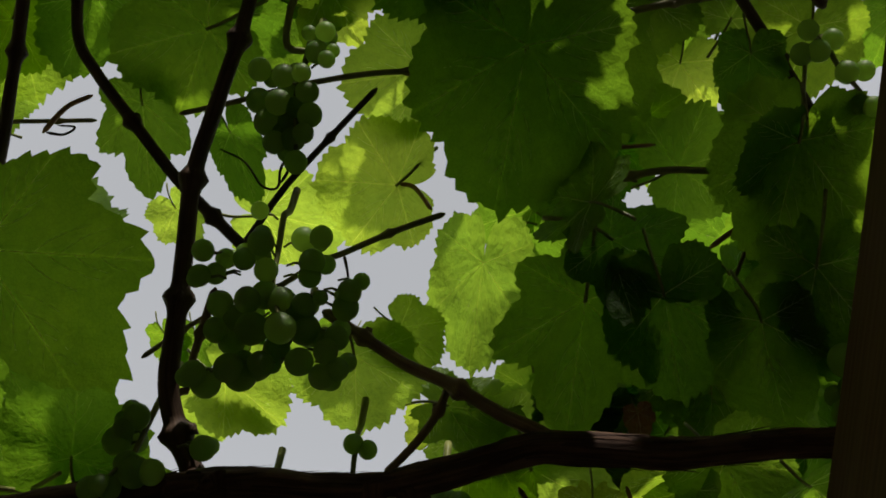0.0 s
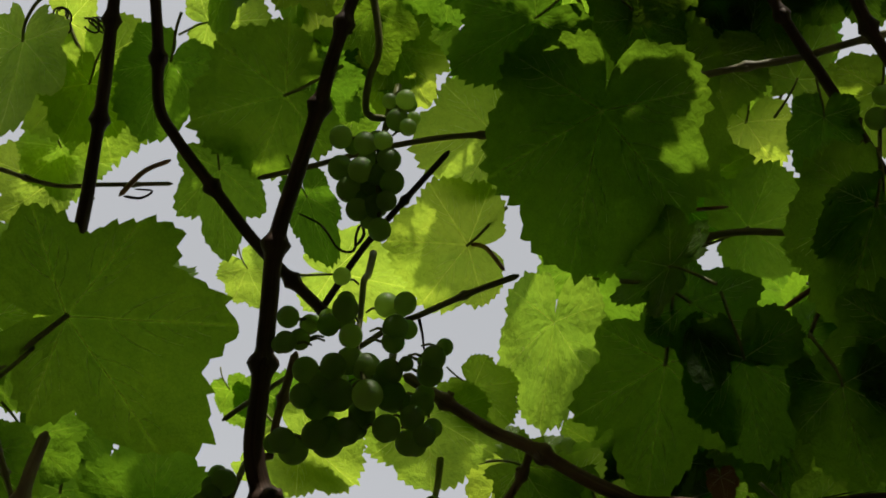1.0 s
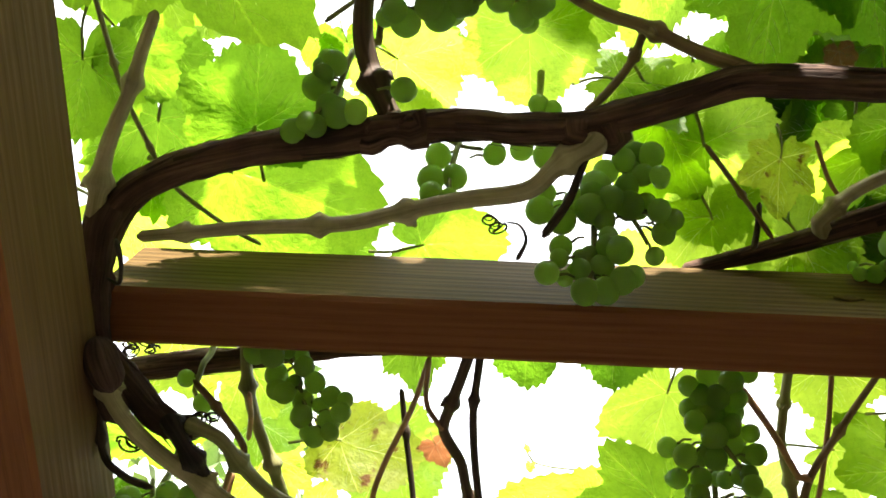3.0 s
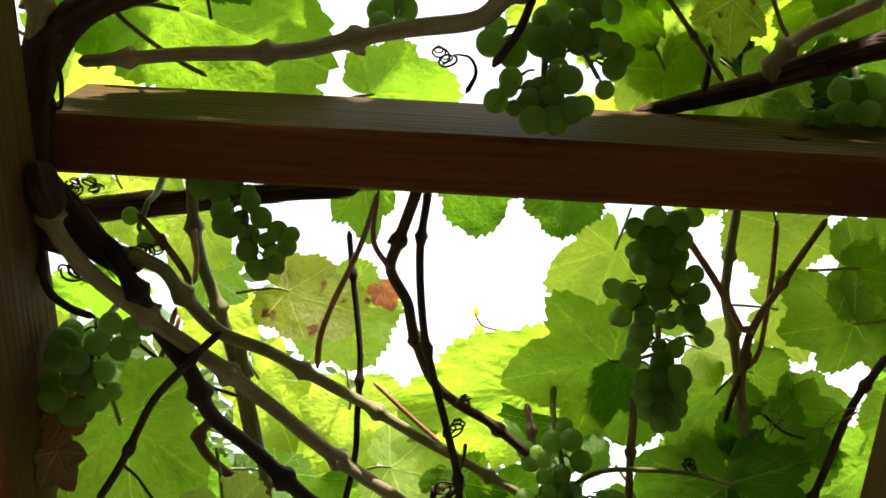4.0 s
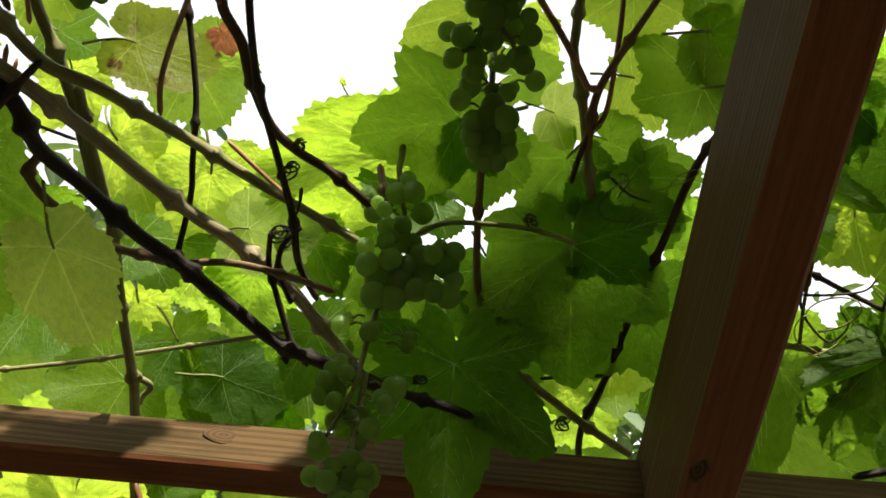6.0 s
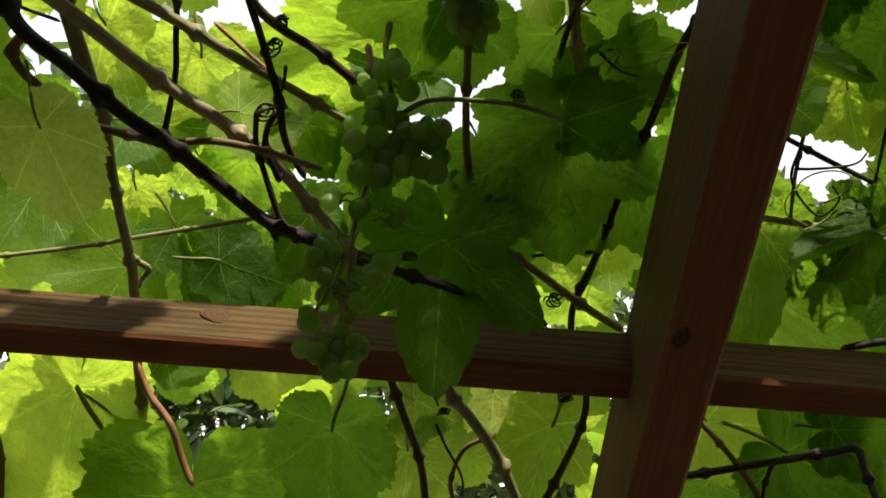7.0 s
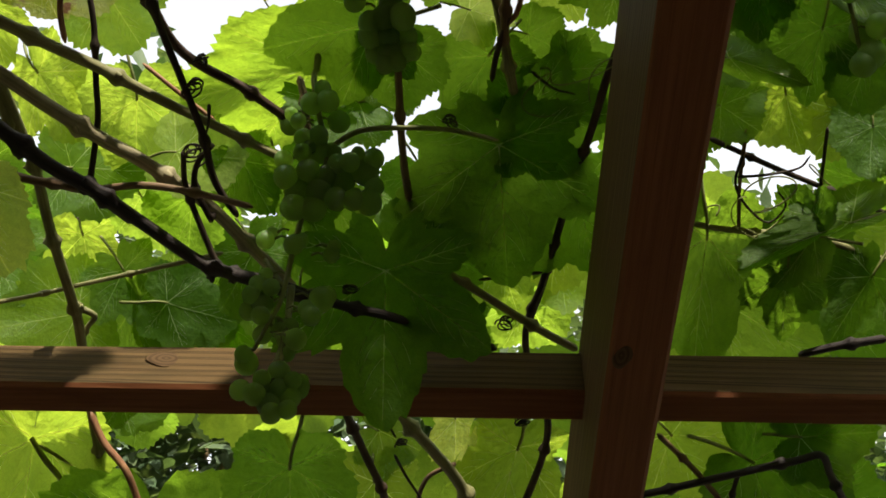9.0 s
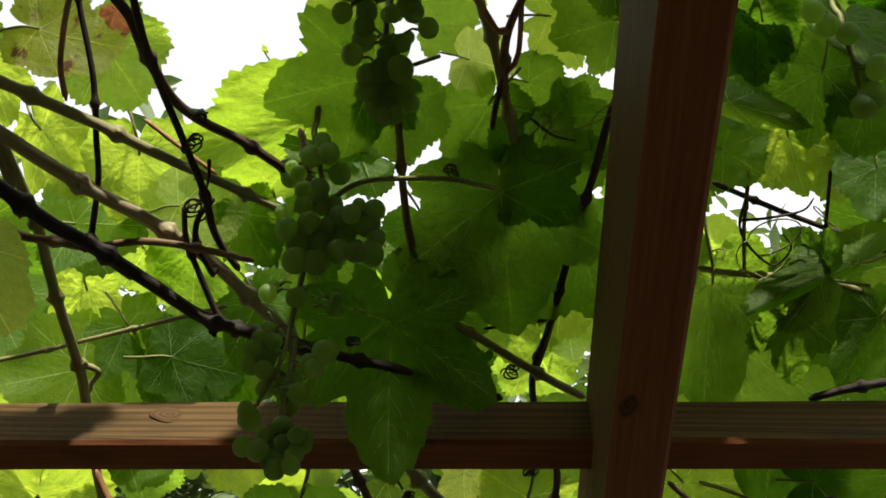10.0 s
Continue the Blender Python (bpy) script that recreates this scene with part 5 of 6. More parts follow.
THICK = [(-0.247, 0.067, 0.033), (0.366, 0.638, 0.039), (0.008, 0.024, 0.042), (-0.321, 0.141, 0.060), (-0.231, -0.002, 0.039), (-0.025, -0.055, 0.028), (-0.035, 0.552, 0.038), (0.015, 0.581, 0.030), (0.103, 0.674, 0.068), (0.012, 0.770, 0.067), (0.159, 0.706, 0.042), (0.332, 0.759, 0.056), (0.333, 0.541, 0.049), (0.261, 0.515, 0.032), (-0.003, 0.756, 0.061), (0.357, 0.992, 0.087), (0.132, 0.185, 0.045), (0.015, 0.774, 0.057), (-0.017, 0.840, 0.044), (-0.000, 0.776, 0.058), (-0.364, 0.649, 0.054), (0.42, 1.06, 0.07), (0.47, 1.11, 0.07)]
# mean place of the camera; the fill leaves are fitted along its sight lines
MEAN_EYE = Vector((-0.02, 0.12, -0.05))


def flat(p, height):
    """The roof point moved to that height along the line of sight from the camera's mean place."""
    return MEAN_EYE + (p - MEAN_EYE) * ((height - MEAN_EYE.z) / (p.z - MEAN_EYE.z))


SUNWARD = (ROOF.inverted().to_3x3() @ TO_SUN).normalized()
LIT = [Vector((0.29, 0.58, 0.70)), Vector((0.33, 0.60, 0.71)), Vector((-0.035, 0.15, 0.736)), Vector((-0.118, 0.108, 0.745)), Vector((-0.31, 0.90, 0.60)), Vector((-0.33, 0.95, 0.60)), Vector((-0.285, 0.96, 0.60)), Vector((-0.30, 1.0, 0.60)), Vector((-0.345, 0.338, 0.60)), Vector((-0.325, 0.338, 0.585)), Vector((-0.175, 0.748, 0.54)), Vector((-0.145, 0.748, 0.54)), Vector((-0.12, 0.748, 0.54))]


def clear_of_sky(p, r):
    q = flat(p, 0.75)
    # gaps kept in the crown so the sun reaches chosen spots on timber and leaves
    for spot in LIT:
        d = p - spot
        if (d - SUNWARD * d.dot(SUNWARD)).length < 0.010 + 0.7 * r:
            return False
    return all(math.hypot(q.x - x, q.y - y) > c + r * 0.62 for x, y, c in SKY_NEAR + SKY_FAR)


rng = random.Random(12)
# second and third layers, added where the crown looks dark from the camera
for cx, cy, cr in THICK:
    for _ in range(5):
        a, d = rng.uniform(0, 6.28), cr * math.sqrt(rng.random()) * 0.85
        p = Vector((cx + d * math.cos(a), cy + d * math.sin(a), 0.68))
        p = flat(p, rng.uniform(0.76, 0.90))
        size = rng.uniform(0.06, 0.085)
        if clear_of_sky(p, size):
            leaf("g", p.x, p.y, p.z, rng.gauss(0, 20), rng.gauss(0, 20), rng.uniform(0, 360), size)

rng = random.Random(5)
# leaves added on the sun's path to shade beams, limbs, berries and low leaves
spots = [Vector((-0.07 + 0.04 * k, 0.748, 0.53 + 0.02 * (k % 2))) for k in range(20)]
spots += [Vector((-0.275 + 0.028 * k, 0.338, 0.555 + 0.025 * (k % 3))) for k in range(18)]
spots += [Vector((-0.02 + 0.022 * k, 0.69 + 0.012 * (k % 3), 0.52 + 0.03 * (k % 2))) for k in range(6)]
spots += [Vector((-0.385 + 0.026 * (k % 6), 0.06 + 0.035 * (k // 6), 0.61)) for k in range(24)]
spots += [Vector((-0.03 + 0.012 * k, 0.0 + 0.04 * (k % 3), 0.69)) for k in range(6)]
spots += [Vector((-0.275 + 0.03 * k, 0.335, 0.60)) for k in range(17)]
spots += [Vector((0.03 + 0.028 * (k % 5), 0.60 + 0.035 * (k // 5), 0.66)) for k in range(15)]
spots += [Vector((-0.045 + 0.018 * k, 0.515 + 0.02 * (k % 3), 0.65)) for k in range(5)]
spots += [Vector((-0.315 + 0.02 * k, 0.225 + 0.03 * (k % 2), 0.645)) for k in range(5)]
spots += [Vector((0.24 + 0.03 * (k % 6), 0.86 + 0.05 * (k // 6), 0.62)) for k in range(18)]
spots += [Vector((0.31 + 0.02 * k, 0.51, 0.61)) for k in range(2)]
spots += [Vector((0.10 + 0.03 * k, 0.205, 0.587)) for k in range(3)]
spots += [Vector((0.18 + 0.024 * k, 0.748, 0.545)) for k in range(14)]
spots += [Vector((-0.065 + 0.03 * k, 0.545 + 0.02 * (k % 2), 0.65)) for k in range(4)]
spots += [Vector((-0.07 + 0.02 * k, 0.67, 0.47)) for k in range(4)]
spots += [Vector((0.315 + 0.02 * k, 0.754, 0.52)) for k in range(3)]
spots += [Vector((0.085 + 0.012 * k, 0.340, 0.565)) for k in range(4)]
spots += [Vector((0.045 + 0.014 * k, 0.222, 0.61 + 0.015 * (k % 2))) for k in range(4)]
spots += [Vector((-0.146, 0.347, 0.556)), Vector((-0.126, 0.347, 0.556)), Vector((-0.166, 0.347, 0.556))]
for spot in spots:
    for height in (0.80, 0.86, 0.93, 1.0, 1.1, 1.2, 1.35, 1.5):
        p = spot + SUNWARD * ((height - spot.z) / SUNWARD.z)
        if clear_of_sky(p, 0.045):
            leaf("g", p.x, p.y, p.z, rng.gauss(0, 15), rng.gauss(0, 15), rng.uniform(0, 360), 0.058)
            break

# small leaves added to shade the left end of the far cross beam
for x in (-0.35, -0.325, -0.3, -0.275, -0.25, -0.225, -0.2):
    p = Vector((x, 0.748, 0.545)) + SUNWARD * (0.28 / SUNWARD.z)
    leaf("g", p.x, p.y, p.z, rng.gauss(0, 10), rng.gauss(0, 10), rng.uniform(0, 360), 0.03)

# the rest of the crown, as one piece
rng = random.Random(8)
crown = bmesh.new()
shapes = [blade_mesh(k, 4, 40) for k in "rqm"]
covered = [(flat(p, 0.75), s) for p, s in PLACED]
datas = []
for s in shapes:
    s.verts.index_update()
    datas.append(([v.co.copy() for v in s.verts], [[v.index for v in f.verts] for f in s.faces]))
    s.free()
plain_blade = blade_mesh("r", 1, 12)
plain_blade.verts.index_update()
outer = ([v.co.copy() for v in plain_blade.verts], [[v.index for v in f.verts] for f in plain_blade.faces])
plain_blade.free()
verts, faces = [], []
tries = 0
while tries < 7000:
    tries += 1
    p = Vector((rng.uniform(-0.95, 1.1), rng.uniform(-0.5, 1.5), rng.uniform(0.74, 0.9)))
    size = rng.uniform(0.055, 0.085) if tries < 3500 else rng.uniform(0.034, 0.055)
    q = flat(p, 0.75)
    if not clear_of_sky(p, size) or any((q.x - c.x) ** 2 + (q.y - c.y) ** 2 < (0.62 * s + 0.38 * size) ** 2 for c, s in covered):
        continue
    covered.append((q, size))
    m = ROOF @ pose(p.x, p.y, p.z, rng.gauss(0, 20), rng.gauss(0, 20), rng.uniform(0, 360)) @ Matrix.Scale(size, 4)
    co, fa = datas[rng.randrange(3)]
    base = len(verts)
    verts += [m @ v for v in co]
    faces += [[i + base for i in f] for f in fa]
# unseen leaves over and behind the camera, added to keep skylight off the timber
co, fa = outer
gx = -2.6
while gx < 2.8:
    gy = -2.3
    while gy < 1.5:
        if not (-0.9 < gx < 1.05 and -0.45 < gy):
            for layer in (0.70, 0.79, 0.88):
                p = Vector((gx + rng.uniform(-0.05, 0.05), gy + rng.uniform(-0.05, 0.05), layer + rng.uniform(-0.05, 0.05)))
                m = ROOF @ pose(p.x, p.y, p.z, rng.gauss(0, 20), rng.gauss(0, 20), rng.uniform(0, 360)) @ Matrix.Scale(rng.uniform(0.08, 0.11), 4)
                base = len(verts)
                verts += [m @ v for v in co]
                faces += [[i + base for i in f] for f in fa]
        gy += 0.1
    gx += 0.1
me = bpy.data.meshes.new("foliage")
me.from_pydata(verts, [], faces)
me.shade_smooth()
me.materials.append(LEAF["f"])
foliage = new("foliage", me)
foliage.parent = vine
tagged(foliage, "sunlit upper leaves of the vine, with unseen ones added to block skylight", kind="stuff")


# ---- bunches of grapes ----
def grape_mesh():
    bm = bmesh.new()
    bmesh.ops.create_icosphere(bm, subdivisions=3, radius=1.0)
    for v in bm.verts:
        v.co.z *= 1.05
        if v.co.z < -1.0:
            v.co.z = -1.0 - (v.co.z + 1.0) * 0.4
    for f in bm.faces:
        f.smooth = True
    return mesh_of("grape", bm, GRAPE)


GRAPE_MESH = grape_mesh()
bunches = 0


def bunch(grapes, behind=0.75):
    """A bunch: berries at roof points with their radii, on a branched stem that hangs from the crown."""
    global bunches
    bunches += 1
    rng = random.Random(bunches)
    spots = []
    for x, y, z, r in grapes:
        spots.append((roof(x, y, z), r * 1.08))
        # berries behind the outer ones
        if len(grapes) > 8 and rng.random() < behind:
            spots.append((roof(x + rng.uniform(-1, 1) * r, y + rng.uniform(-1, 1) * r, z + r * rng.uniform(0.9, 1.8)), r * rng.uniform(0.8, 0.92)))
    top = max(p.z for p, r in spots)
    mid = sum((p for p, r in spots), Vector()) / len(spots)
    head = Vector((mid.x, mid.y, top))
    near = [p for p, r in spots if p.z > top - 0.03]
    head = sum(near, Vector()) / len(near)
    head.z = top + 0.012
    low = min((p for p, r in spots), key=lambda p: p.z)
    thing = new("grape_bunch")
    thing.location = head
    tagged(thing, "bunch of unripe green grapes hanging from the vine", "grapes", "bunches of grapes")
    bpy.context.view_layer.update()
    bm = bmesh.new()
    up = ROOF.to_3x3() @ Vector((0, 0, 1))
    axis = smooth_line([head + up * 0.03 + Vector((0, -0.006, 0.012)), head + up * 0.015, head, (head + mid) / 2, mid, (mid + low) / 2, low.lerp(mid, 0.2)], 0.006)
    tube(bm, axis, lambda u: 0.0026 - 0.0013 * u, 7)
    stem = part("stem", bm, STALK, thing)
    stem.matrix_parent_inverse = thing.matrix_world.inverted()
    bm = bmesh.new()
    for p, r in spots:
        ahead = [q for q in axis if q.z >= p.z - 0.002] or axis
        root = min(ahead, key=lambda q: (q - p).length)
        d = (p - root)
        if d.length > r:
            end = p - d.normalized() * r * 0.9
            root = end - d.normalized() * min((end - root).length, 0.009)
            tube(bm, [root, root.lerp(end, 0.5) + Vector((0, 0, 0.002)), end], lambda u: 0.0007 + 0.0004 * u * u, 5)
    stalks = part("stem_branching", bm, STALK, thing)
    stalks.matrix_parent_inverse = thing.matrix_world.inverted()
    tagged(stalks, kind="stuff")
    for p, r in spots:
        ob = new("grape", GRAPE_MESH)
        ob.parent = thing
        ob.matrix_parent_inverse = thing.matrix_world.inverted()
        ob.matrix_world = Matrix.LocRotScale(p, Euler((rng.uniform(-0.5, 0.5), rng.uniform(-0.5, 0.5), rng.uniform(0, 6))), Vector((r, r, r)) * rng.uniform(0.93, 1.02))


# bunches of grapes
bunch([(-0.134, -0.004, 0.658, 0.0045), (-0.124, -0.005, 0.656, 0.0058), (-0.128, 0.007, 0.650, 0.0065), (-0.121, 0.011, 0.643, 0.0050), (-0.163, 0.018, 0.652, 0.0069), (-0.147, 0.021, 0.645, 0.0068), (-0.135, 0.019, 0.639, 0.0054), (-0.131, 0.030, 0.636, 0.0067), (-0.162, 0.036, 0.645, 0.0075), (-0.148, 0.036, 0.635, 0.0074), (-0.138, 0.039, 0.636, 0.0067), (-0.155, 0.048, 0.637, 0.0081), (-0.143, 0.048, 0.640, 0.0081), (-0.129, 0.043, 0.633, 0.0067), (-0.149, 0.059, 0.628, 0.0067), (-0.138, 0.057, 0.629, 0.0067), (-0.131, 0.053, 0.624, 0.0059), (-0.142, 0.065, 0.634, 0.0064), (-0.134, 0.069, 0.617, 0.0062)])
bunch([(-0.159, 0.100, 0.632, 0.0054), (-0.186, 0.120, 0.606, 0.0066), (-0.186, 0.133, 0.598, 0.0065), (-0.175, 0.126, 0.614, 0.0060), (-0.180, 0.134, 0.609, 0.0060), (-0.153, 0.115, 0.610, 0.0072), (-0.163, 0.125, 0.610, 0.0066), (-0.149, 0.130, 0.605, 0.0065), (-0.130, 0.114, 0.619, 0.0073), (-0.118, 0.111, 0.611, 0.0066), (-0.124, 0.126, 0.613, 0.0073), (-0.125, 0.134, 0.611, 0.0066), (-0.174, 0.149, 0.597, 0.0078), (-0.175, 0.163, 0.592, 0.0071), (-0.164, 0.157, 0.596, 0.0078), (-0.157, 0.145, 0.593, 0.0071), (-0.149, 0.144, 0.602, 0.0079), (-0.139, 0.147, 0.600, 0.0085), (-0.153, 0.160, 0.586, 0.0090), (-0.135, 0.157, 0.579, 0.0088), (-0.125, 0.148, 0.595, 0.0077), (-0.124, 0.161, 0.592, 0.0084), (-0.115, 0.142, 0.592, 0.0042), (-0.100, 0.140, 0.600, 0.0065), (-0.102, 0.149, 0.599, 0.0071)])
bunch([(-0.106, 0.165, 0.592, 0.0071), (-0.181, 0.181, 0.566, 0.0069), (-0.176, 0.188, 0.572, 0.0086), (-0.163, 0.179, 0.572, 0.0082), (-0.158, 0.185, 0.579, 0.0086), (-0.147, 0.179, 0.580, 0.0077), (-0.124, 0.175, 0.576, 0.0076), (-0.112, 0.184, 0.579, 0.0070), (-0.103, 0.179, 0.578, 0.0063), (-0.110, 0.170, 0.581, 0.0070), (-0.140, 0.173, 0.590, 0.0078), (-0.167, 0.170, 0.595, 0.0078)])
bunch([(-0.219, 0.213, 0.581, 0.0072), (-0.228, 0.225, 0.573, 0.0082), (-0.224, 0.218, 0.573, 0.0059), (-0.219, 0.234, 0.563, 0.0071), (-0.213, 0.237, 0.558, 0.0083), (-0.203, 0.236, 0.557, 0.0073), (-0.239, 0.248, 0.558, 0.0068), (-0.224, 0.243, 0.549, 0.0063), (-0.228, 0.240, 0.546, 0.0057), (-0.177, 0.225, 0.568, 0.0068)])
bunch([(-0.161, 0.270, 0.599, 0.0074), (-0.164, 0.281, 0.587, 0.0080), (-0.150, 0.280, 0.589, 0.0077), (-0.127, 0.267, 0.596, 0.0067), (-0.162, 0.286, 0.572, 0.0066), (-0.151, 0.287, 0.568, 0.0059)])
bunch([(-0.103, 0.244, 0.635, 0.0063), (-0.094, 0.247, 0.634, 0.0056), (-0.112, 0.268, 0.615, 0.0069), (-0.096, 0.269, 0.604, 0.0084)])
bunch([(-0.044, 0.267, 0.608, 0.0067), (-0.035, 0.267, 0.604, 0.0073), (-0.040, 0.276, 0.591, 0.0066), (-0.031, 0.274, 0.583, 0.0058), (-0.051, 0.270, 0.602, 0.0074), (-0.049, 0.282, 0.588, 0.0066), (-0.067, 0.283, 0.588, 0.0092), (-0.070, 0.291, 0.568, 0.0084), (-0.086, 0.300, 0.574, 0.0079), (-0.059, 0.286, 0.573, 0.0078), (-0.048, 0.291, 0.577, 0.0081), (-0.031, 0.291, 0.569, 0.0064), (-0.023, 0.296, 0.569, 0.0058), (-0.028, 0.305, 0.571, 0.0065), (-0.033, 0.315, 0.559, 0.0054), (-0.038, 0.291, 0.583, 0.0059), (-0.099, 0.294, 0.572, 0.0078), (-0.086, 0.311, 0.557, 0.0064), (-0.078, 0.291, 0.580, 0.0079), (-0.062, 0.296, 0.563, 0.0064)])
bunch([(-0.093, 0.317, 0.529, 0.0068), (-0.083, 0.322, 0.535, 0.0044), (-0.075, 0.317, 0.536, 0.0062), (-0.063, 0.316, 0.540, 0.0069), (-0.054, 0.306, 0.540, 0.0074), (-0.072, 0.325, 0.523, 0.0073), (-0.061, 0.325, 0.526, 0.0074), (-0.052, 0.320, 0.529, 0.0071), (-0.060, 0.305, 0.544, 0.0062)])
bunch([(-0.268, 0.386, 0.560, 0.0074), (-0.257, 0.386, 0.556, 0.0074), (-0.252, 0.388, 0.571, 0.0062), (-0.257, 0.402, 0.563, 0.0068), (-0.248, 0.406, 0.547, 0.0067), (-0.255, 0.408, 0.555, 0.0061), (-0.238, 0.393, 0.558, 0.0061), (-0.231, 0.402, 0.555, 0.0061), (-0.238, 0.413, 0.552, 0.0068), (-0.236, 0.417, 0.539, 0.0067), (-0.220, 0.408, 0.550, 0.0061), (-0.212, 0.413, 0.539, 0.0056), (-0.220, 0.420, 0.540, 0.0067), (-0.217, 0.421, 0.529, 0.0053), (-0.227, 0.426, 0.531, 0.0063)])
bunch([(-0.303, 0.421, 0.557, 0.0062), (-0.320, 0.414, 0.577, 0.0056)])
bunch([(-0.006, 0.404, 0.581, 0.0062), (0.007, 0.402, 0.594, 0.0070), (0.019, 0.400, 0.581, 0.0076), (0.031, 0.401, 0.598, 0.0063), (0.001, 0.408, 0.578, 0.0062), (0.011, 0.408, 0.576, 0.0069), (0.023, 0.409, 0.577, 0.0062), (-0.004, 0.421, 0.585, 0.0063), (0.008, 0.420, 0.579, 0.0084), (0.022, 0.421, 0.582, 0.0063), (-0.001, 0.424, 0.573, 0.0069), (0.009, 0.427, 0.562, 0.0075), (0.019, 0.424, 0.568, 0.0062), (0.031, 0.427, 0.568, 0.0055), (-0.017, 0.441, 0.571, 0.0063), (-0.008, 0.438, 0.556, 0.0068), (0.010, 0.439, 0.556, 0.0068), (0.022, 0.437, 0.568, 0.0069), (0.033, 0.434, 0.555, 0.0061), (-0.001, 0.446, 0.566, 0.0070), (-0.012, 0.450, 0.550, 0.0061), (0.002, 0.451, 0.553, 0.0062), (0.026, 0.449, 0.556, 0.0062), (0.017, 0.454, 0.558, 0.0055), (0.030, 0.448, 0.543, 0.0061)], 0.5)
bunch([(-0.001, 0.468, 0.552, 0.0069), (0.001, 0.457, 0.545, 0.0061), (0.038, 0.461, 0.552, 0.0062), (-0.006, 0.470, 0.534, 0.0061), (0.014, 0.476, 0.544, 0.0069), (0.003, 0.481, 0.529, 0.0067), (0.011, 0.479, 0.530, 0.0074), (0.022, 0.477, 0.528, 0.0074), (0.003, 0.489, 0.527, 0.0068), (0.013, 0.489, 0.527, 0.0068), (0.023, 0.493, 0.537, 0.0069), (0.006, 0.499, 0.526, 0.0061), (0.014, 0.497, 0.522, 0.0067), (0.024, 0.500, 0.533, 0.0062), (0.012, 0.501, 0.515, 0.0054), (0.019, 0.500, 0.516, 0.0054), (0.022, 0.470, 0.552, 0.0052)], 0.5)
bunch([(-0.045, 0.564, 0.592, 0.0070), (-0.033, 0.560, 0.588, 0.0070), (-0.059, 0.576, 0.584, 0.0070), (-0.051, 0.566, 0.570, 0.0053), (-0.026, 0.573, 0.583, 0.0074), (-0.039, 0.579, 0.574, 0.0069), (-0.049, 0.580, 0.573, 0.0062), (-0.038, 0.589, 0.570, 0.0077), (-0.048, 0.583, 0.558, 0.0061), (-0.059, 0.597, 0.550, 0.0076), (-0.044, 0.592, 0.551, 0.0076), (-0.032, 0.598, 0.554, 0.0068), (-0.025, 0.592, 0.559, 0.0069), (-0.052, 0.607, 0.549, 0.0084), (-0.037, 0.605, 0.545, 0.0083), (-0.022, 0.603, 0.555, 0.0076), (-0.007, 0.598, 0.559, 0.0084), (-0.002, 0.590, 0.563, 0.0069), (-0.016, 0.586, 0.551, 0.0060), (-0.053, 0.612, 0.536, 0.0083), (-0.040, 0.613, 0.536, 0.0083), (-0.025, 0.607, 0.539, 0.0075), (-0.004, 0.611, 0.542, 0.0083), (-0.014, 0.607, 0.538, 0.0068)])
bunch([(-0.074, 0.638, 0.537, 0.0060), (-0.054, 0.637, 0.530, 0.0067), (-0.078, 0.653, 0.495, 0.0058), (-0.071, 0.660, 0.494, 0.0073), (-0.080, 0.665, 0.494, 0.0066), (-0.065, 0.649, 0.498, 0.0054), (-0.070, 0.659, 0.481, 0.0057), (-0.034, 0.662, 0.503, 0.0081), (-0.028, 0.639, 0.521, 0.0052), (-0.037, 0.655, 0.476, 0.0064), (-0.045, 0.663, 0.462, 0.0063), (-0.069, 0.670, 0.475, 0.0057), (-0.058, 0.668, 0.477, 0.0050), (-0.053, 0.673, 0.473, 0.0064), (-0.075, 0.673, 0.450, 0.0069), (-0.076, 0.665, 0.449, 0.0055)])
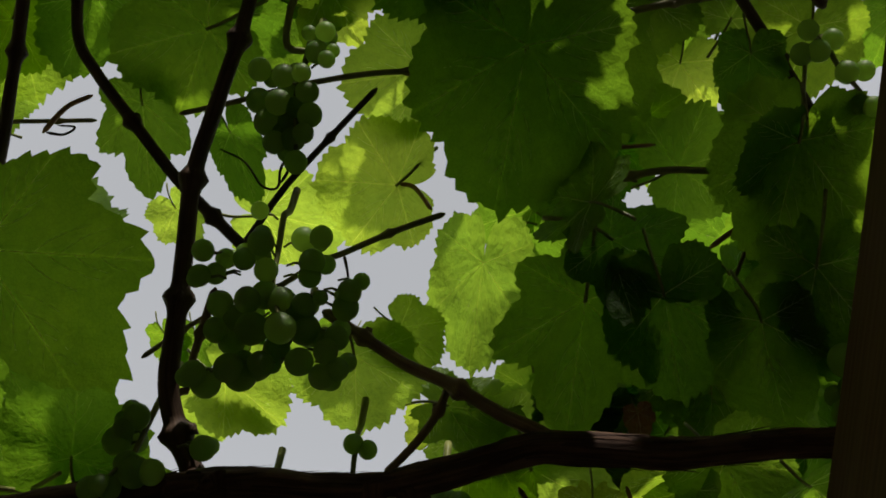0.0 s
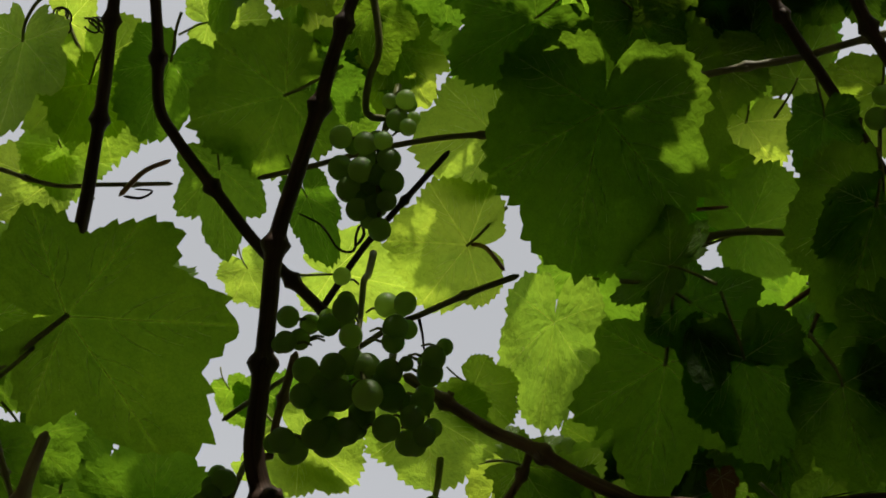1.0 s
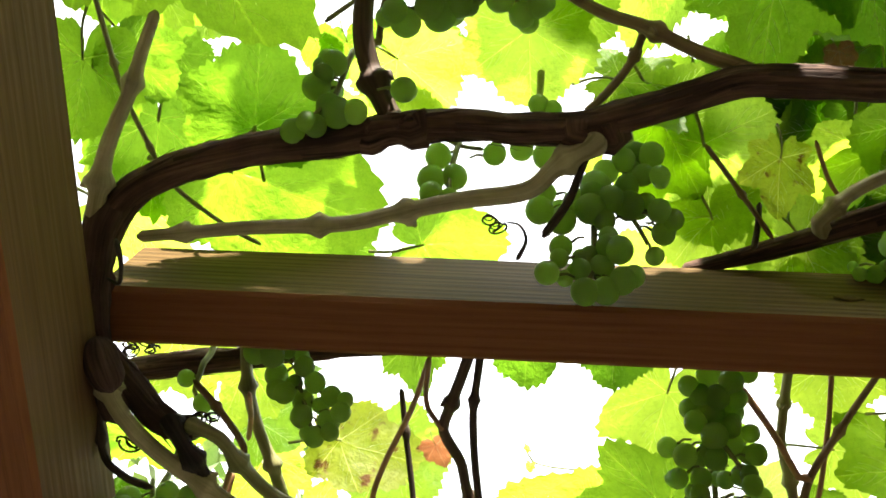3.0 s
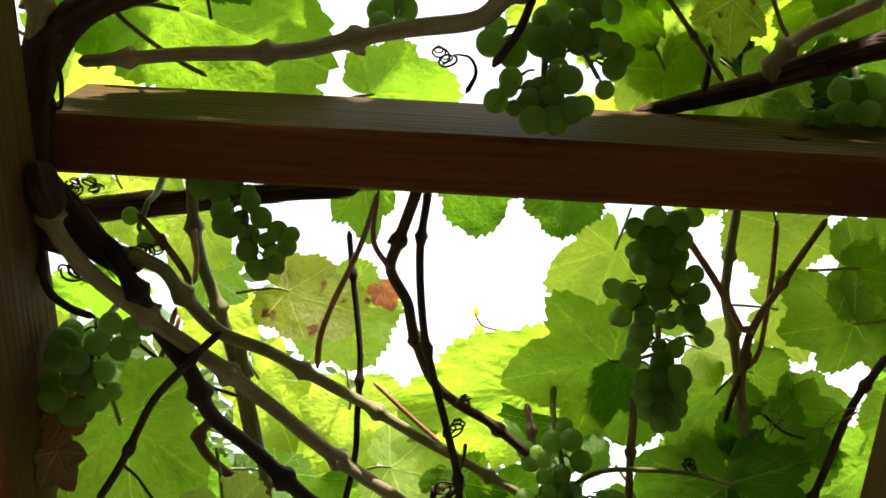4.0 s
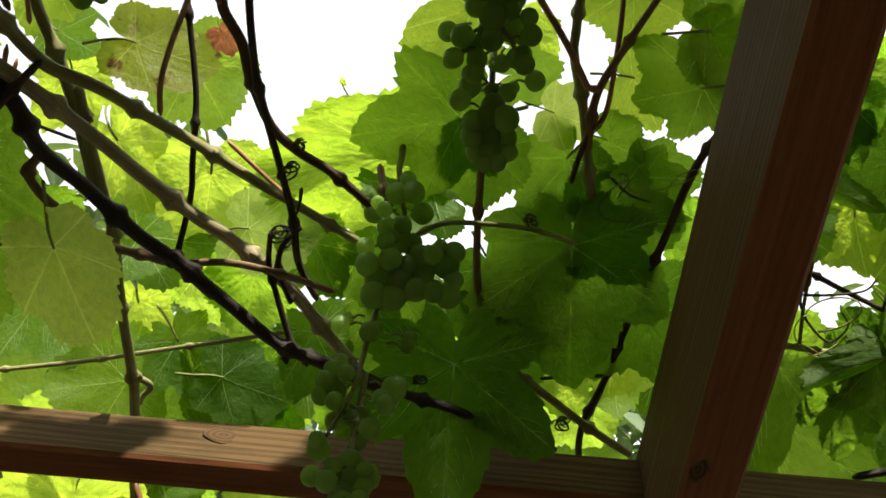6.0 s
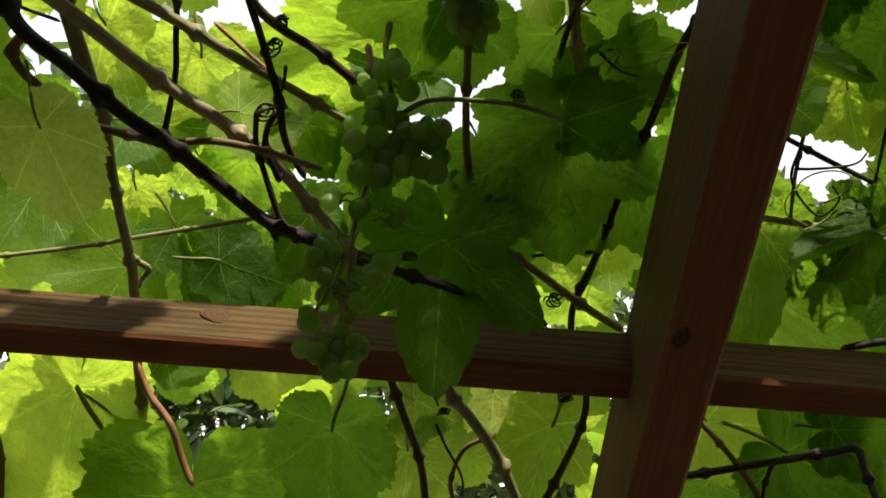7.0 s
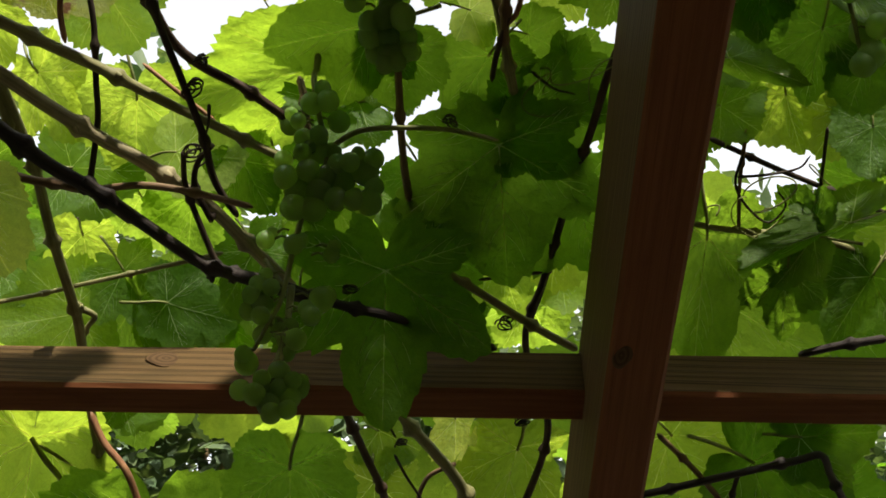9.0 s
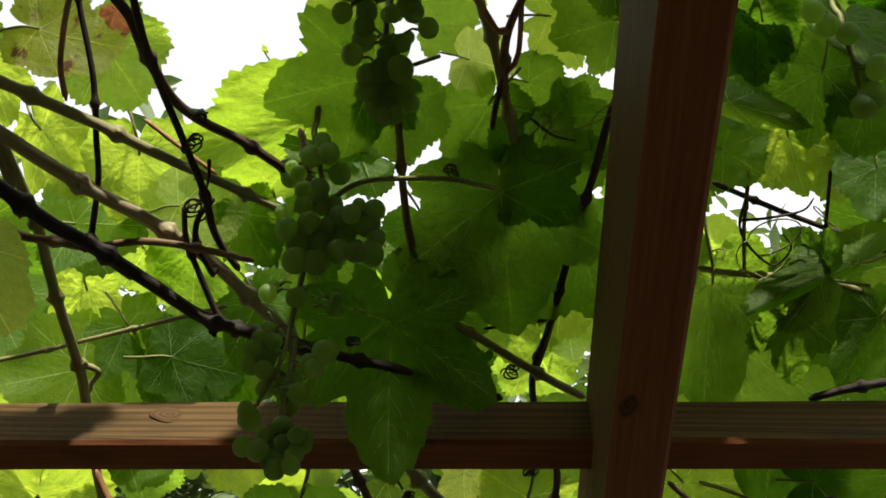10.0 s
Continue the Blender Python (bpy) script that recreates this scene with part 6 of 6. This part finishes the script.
bunch([(-0.064, 0.676, 0.439, 0.0055), (-0.055, 0.679, 0.449, 0.0070), (-0.077, 0.681, 0.434, 0.0062), (-0.067, 0.679, 0.428, 0.0064), (-0.059, 0.686, 0.427, 0.0068), (-0.053, 0.682, 0.436, 0.0062), (-0.045, 0.677, 0.439, 0.0055), (-0.046, 0.685, 0.432, 0.0062), (-0.056, 0.686, 0.419, 0.0061), (-0.046, 0.683, 0.419, 0.0057), (-0.041, 0.685, 0.443, 0.0052)])
bunch([(-0.341, 0.472, 0.510, 0.0093), (-0.332, 0.479, 0.502, 0.0086), (-0.340, 0.474, 0.499, 0.0079), (-0.310, 0.455, 0.507, 0.0066), (-0.299, 0.459, 0.510, 0.0066), (-0.322, 0.472, 0.513, 0.0067), (-0.305, 0.470, 0.505, 0.0066), (-0.318, 0.488, 0.509, 0.0067), (-0.332, 0.489, 0.501, 0.0080), (-0.343, 0.499, 0.492, 0.0079), (-0.334, 0.510, 0.497, 0.0080), (-0.319, 0.502, 0.499, 0.0067), (-0.326, 0.493, 0.501, 0.0067)])
bunch([(0.297, 0.491, 0.629, 0.0074), (0.284, 0.479, 0.622, 0.0073), (0.309, 0.494, 0.622, 0.0074), (0.320, 0.519, 0.615, 0.0082), (0.323, 0.528, 0.598, 0.0088), (0.317, 0.533, 0.593, 0.0081), (0.327, 0.512, 0.607, 0.0081)])
bunch([(0.114, 0.324, 0.624, 0.0069), (0.125, 0.324, 0.626, 0.0077), (0.135, 0.321, 0.627, 0.0084), (0.150, 0.325, 0.623, 0.0069), (0.113, 0.331, 0.601, 0.0068), (0.126, 0.331, 0.601, 0.0068), (0.138, 0.332, 0.606, 0.0075), (0.151, 0.329, 0.607, 0.0068), (0.102, 0.337, 0.607, 0.0051), (0.093, 0.337, 0.607, 0.0041)])
bunch([(0.161, -0.011, 0.676, 0.0060), (0.167, 0.001, 0.672, 0.0067), (0.158, 0.003, 0.675, 0.0067), (0.176, -0.006, 0.678, 0.0060), (0.183, 0.013, 0.667, 0.0066), (0.195, 0.012, 0.675, 0.0060), (0.196, 0.032, 0.655, 0.0059), (0.189, 0.031, 0.660, 0.0059)])
bunch([(0.174, 0.166, 0.591, 0.0086), (0.171, 0.187, 0.593, 0.0056), (0.175, 0.193, 0.583, 0.0073), (0.188, 0.205, 0.583, 0.0086), (0.185, 0.161, 0.594, 0.0074), (0.192, 0.179, 0.593, 0.0093), (0.179, 0.182, 0.590, 0.0080)])
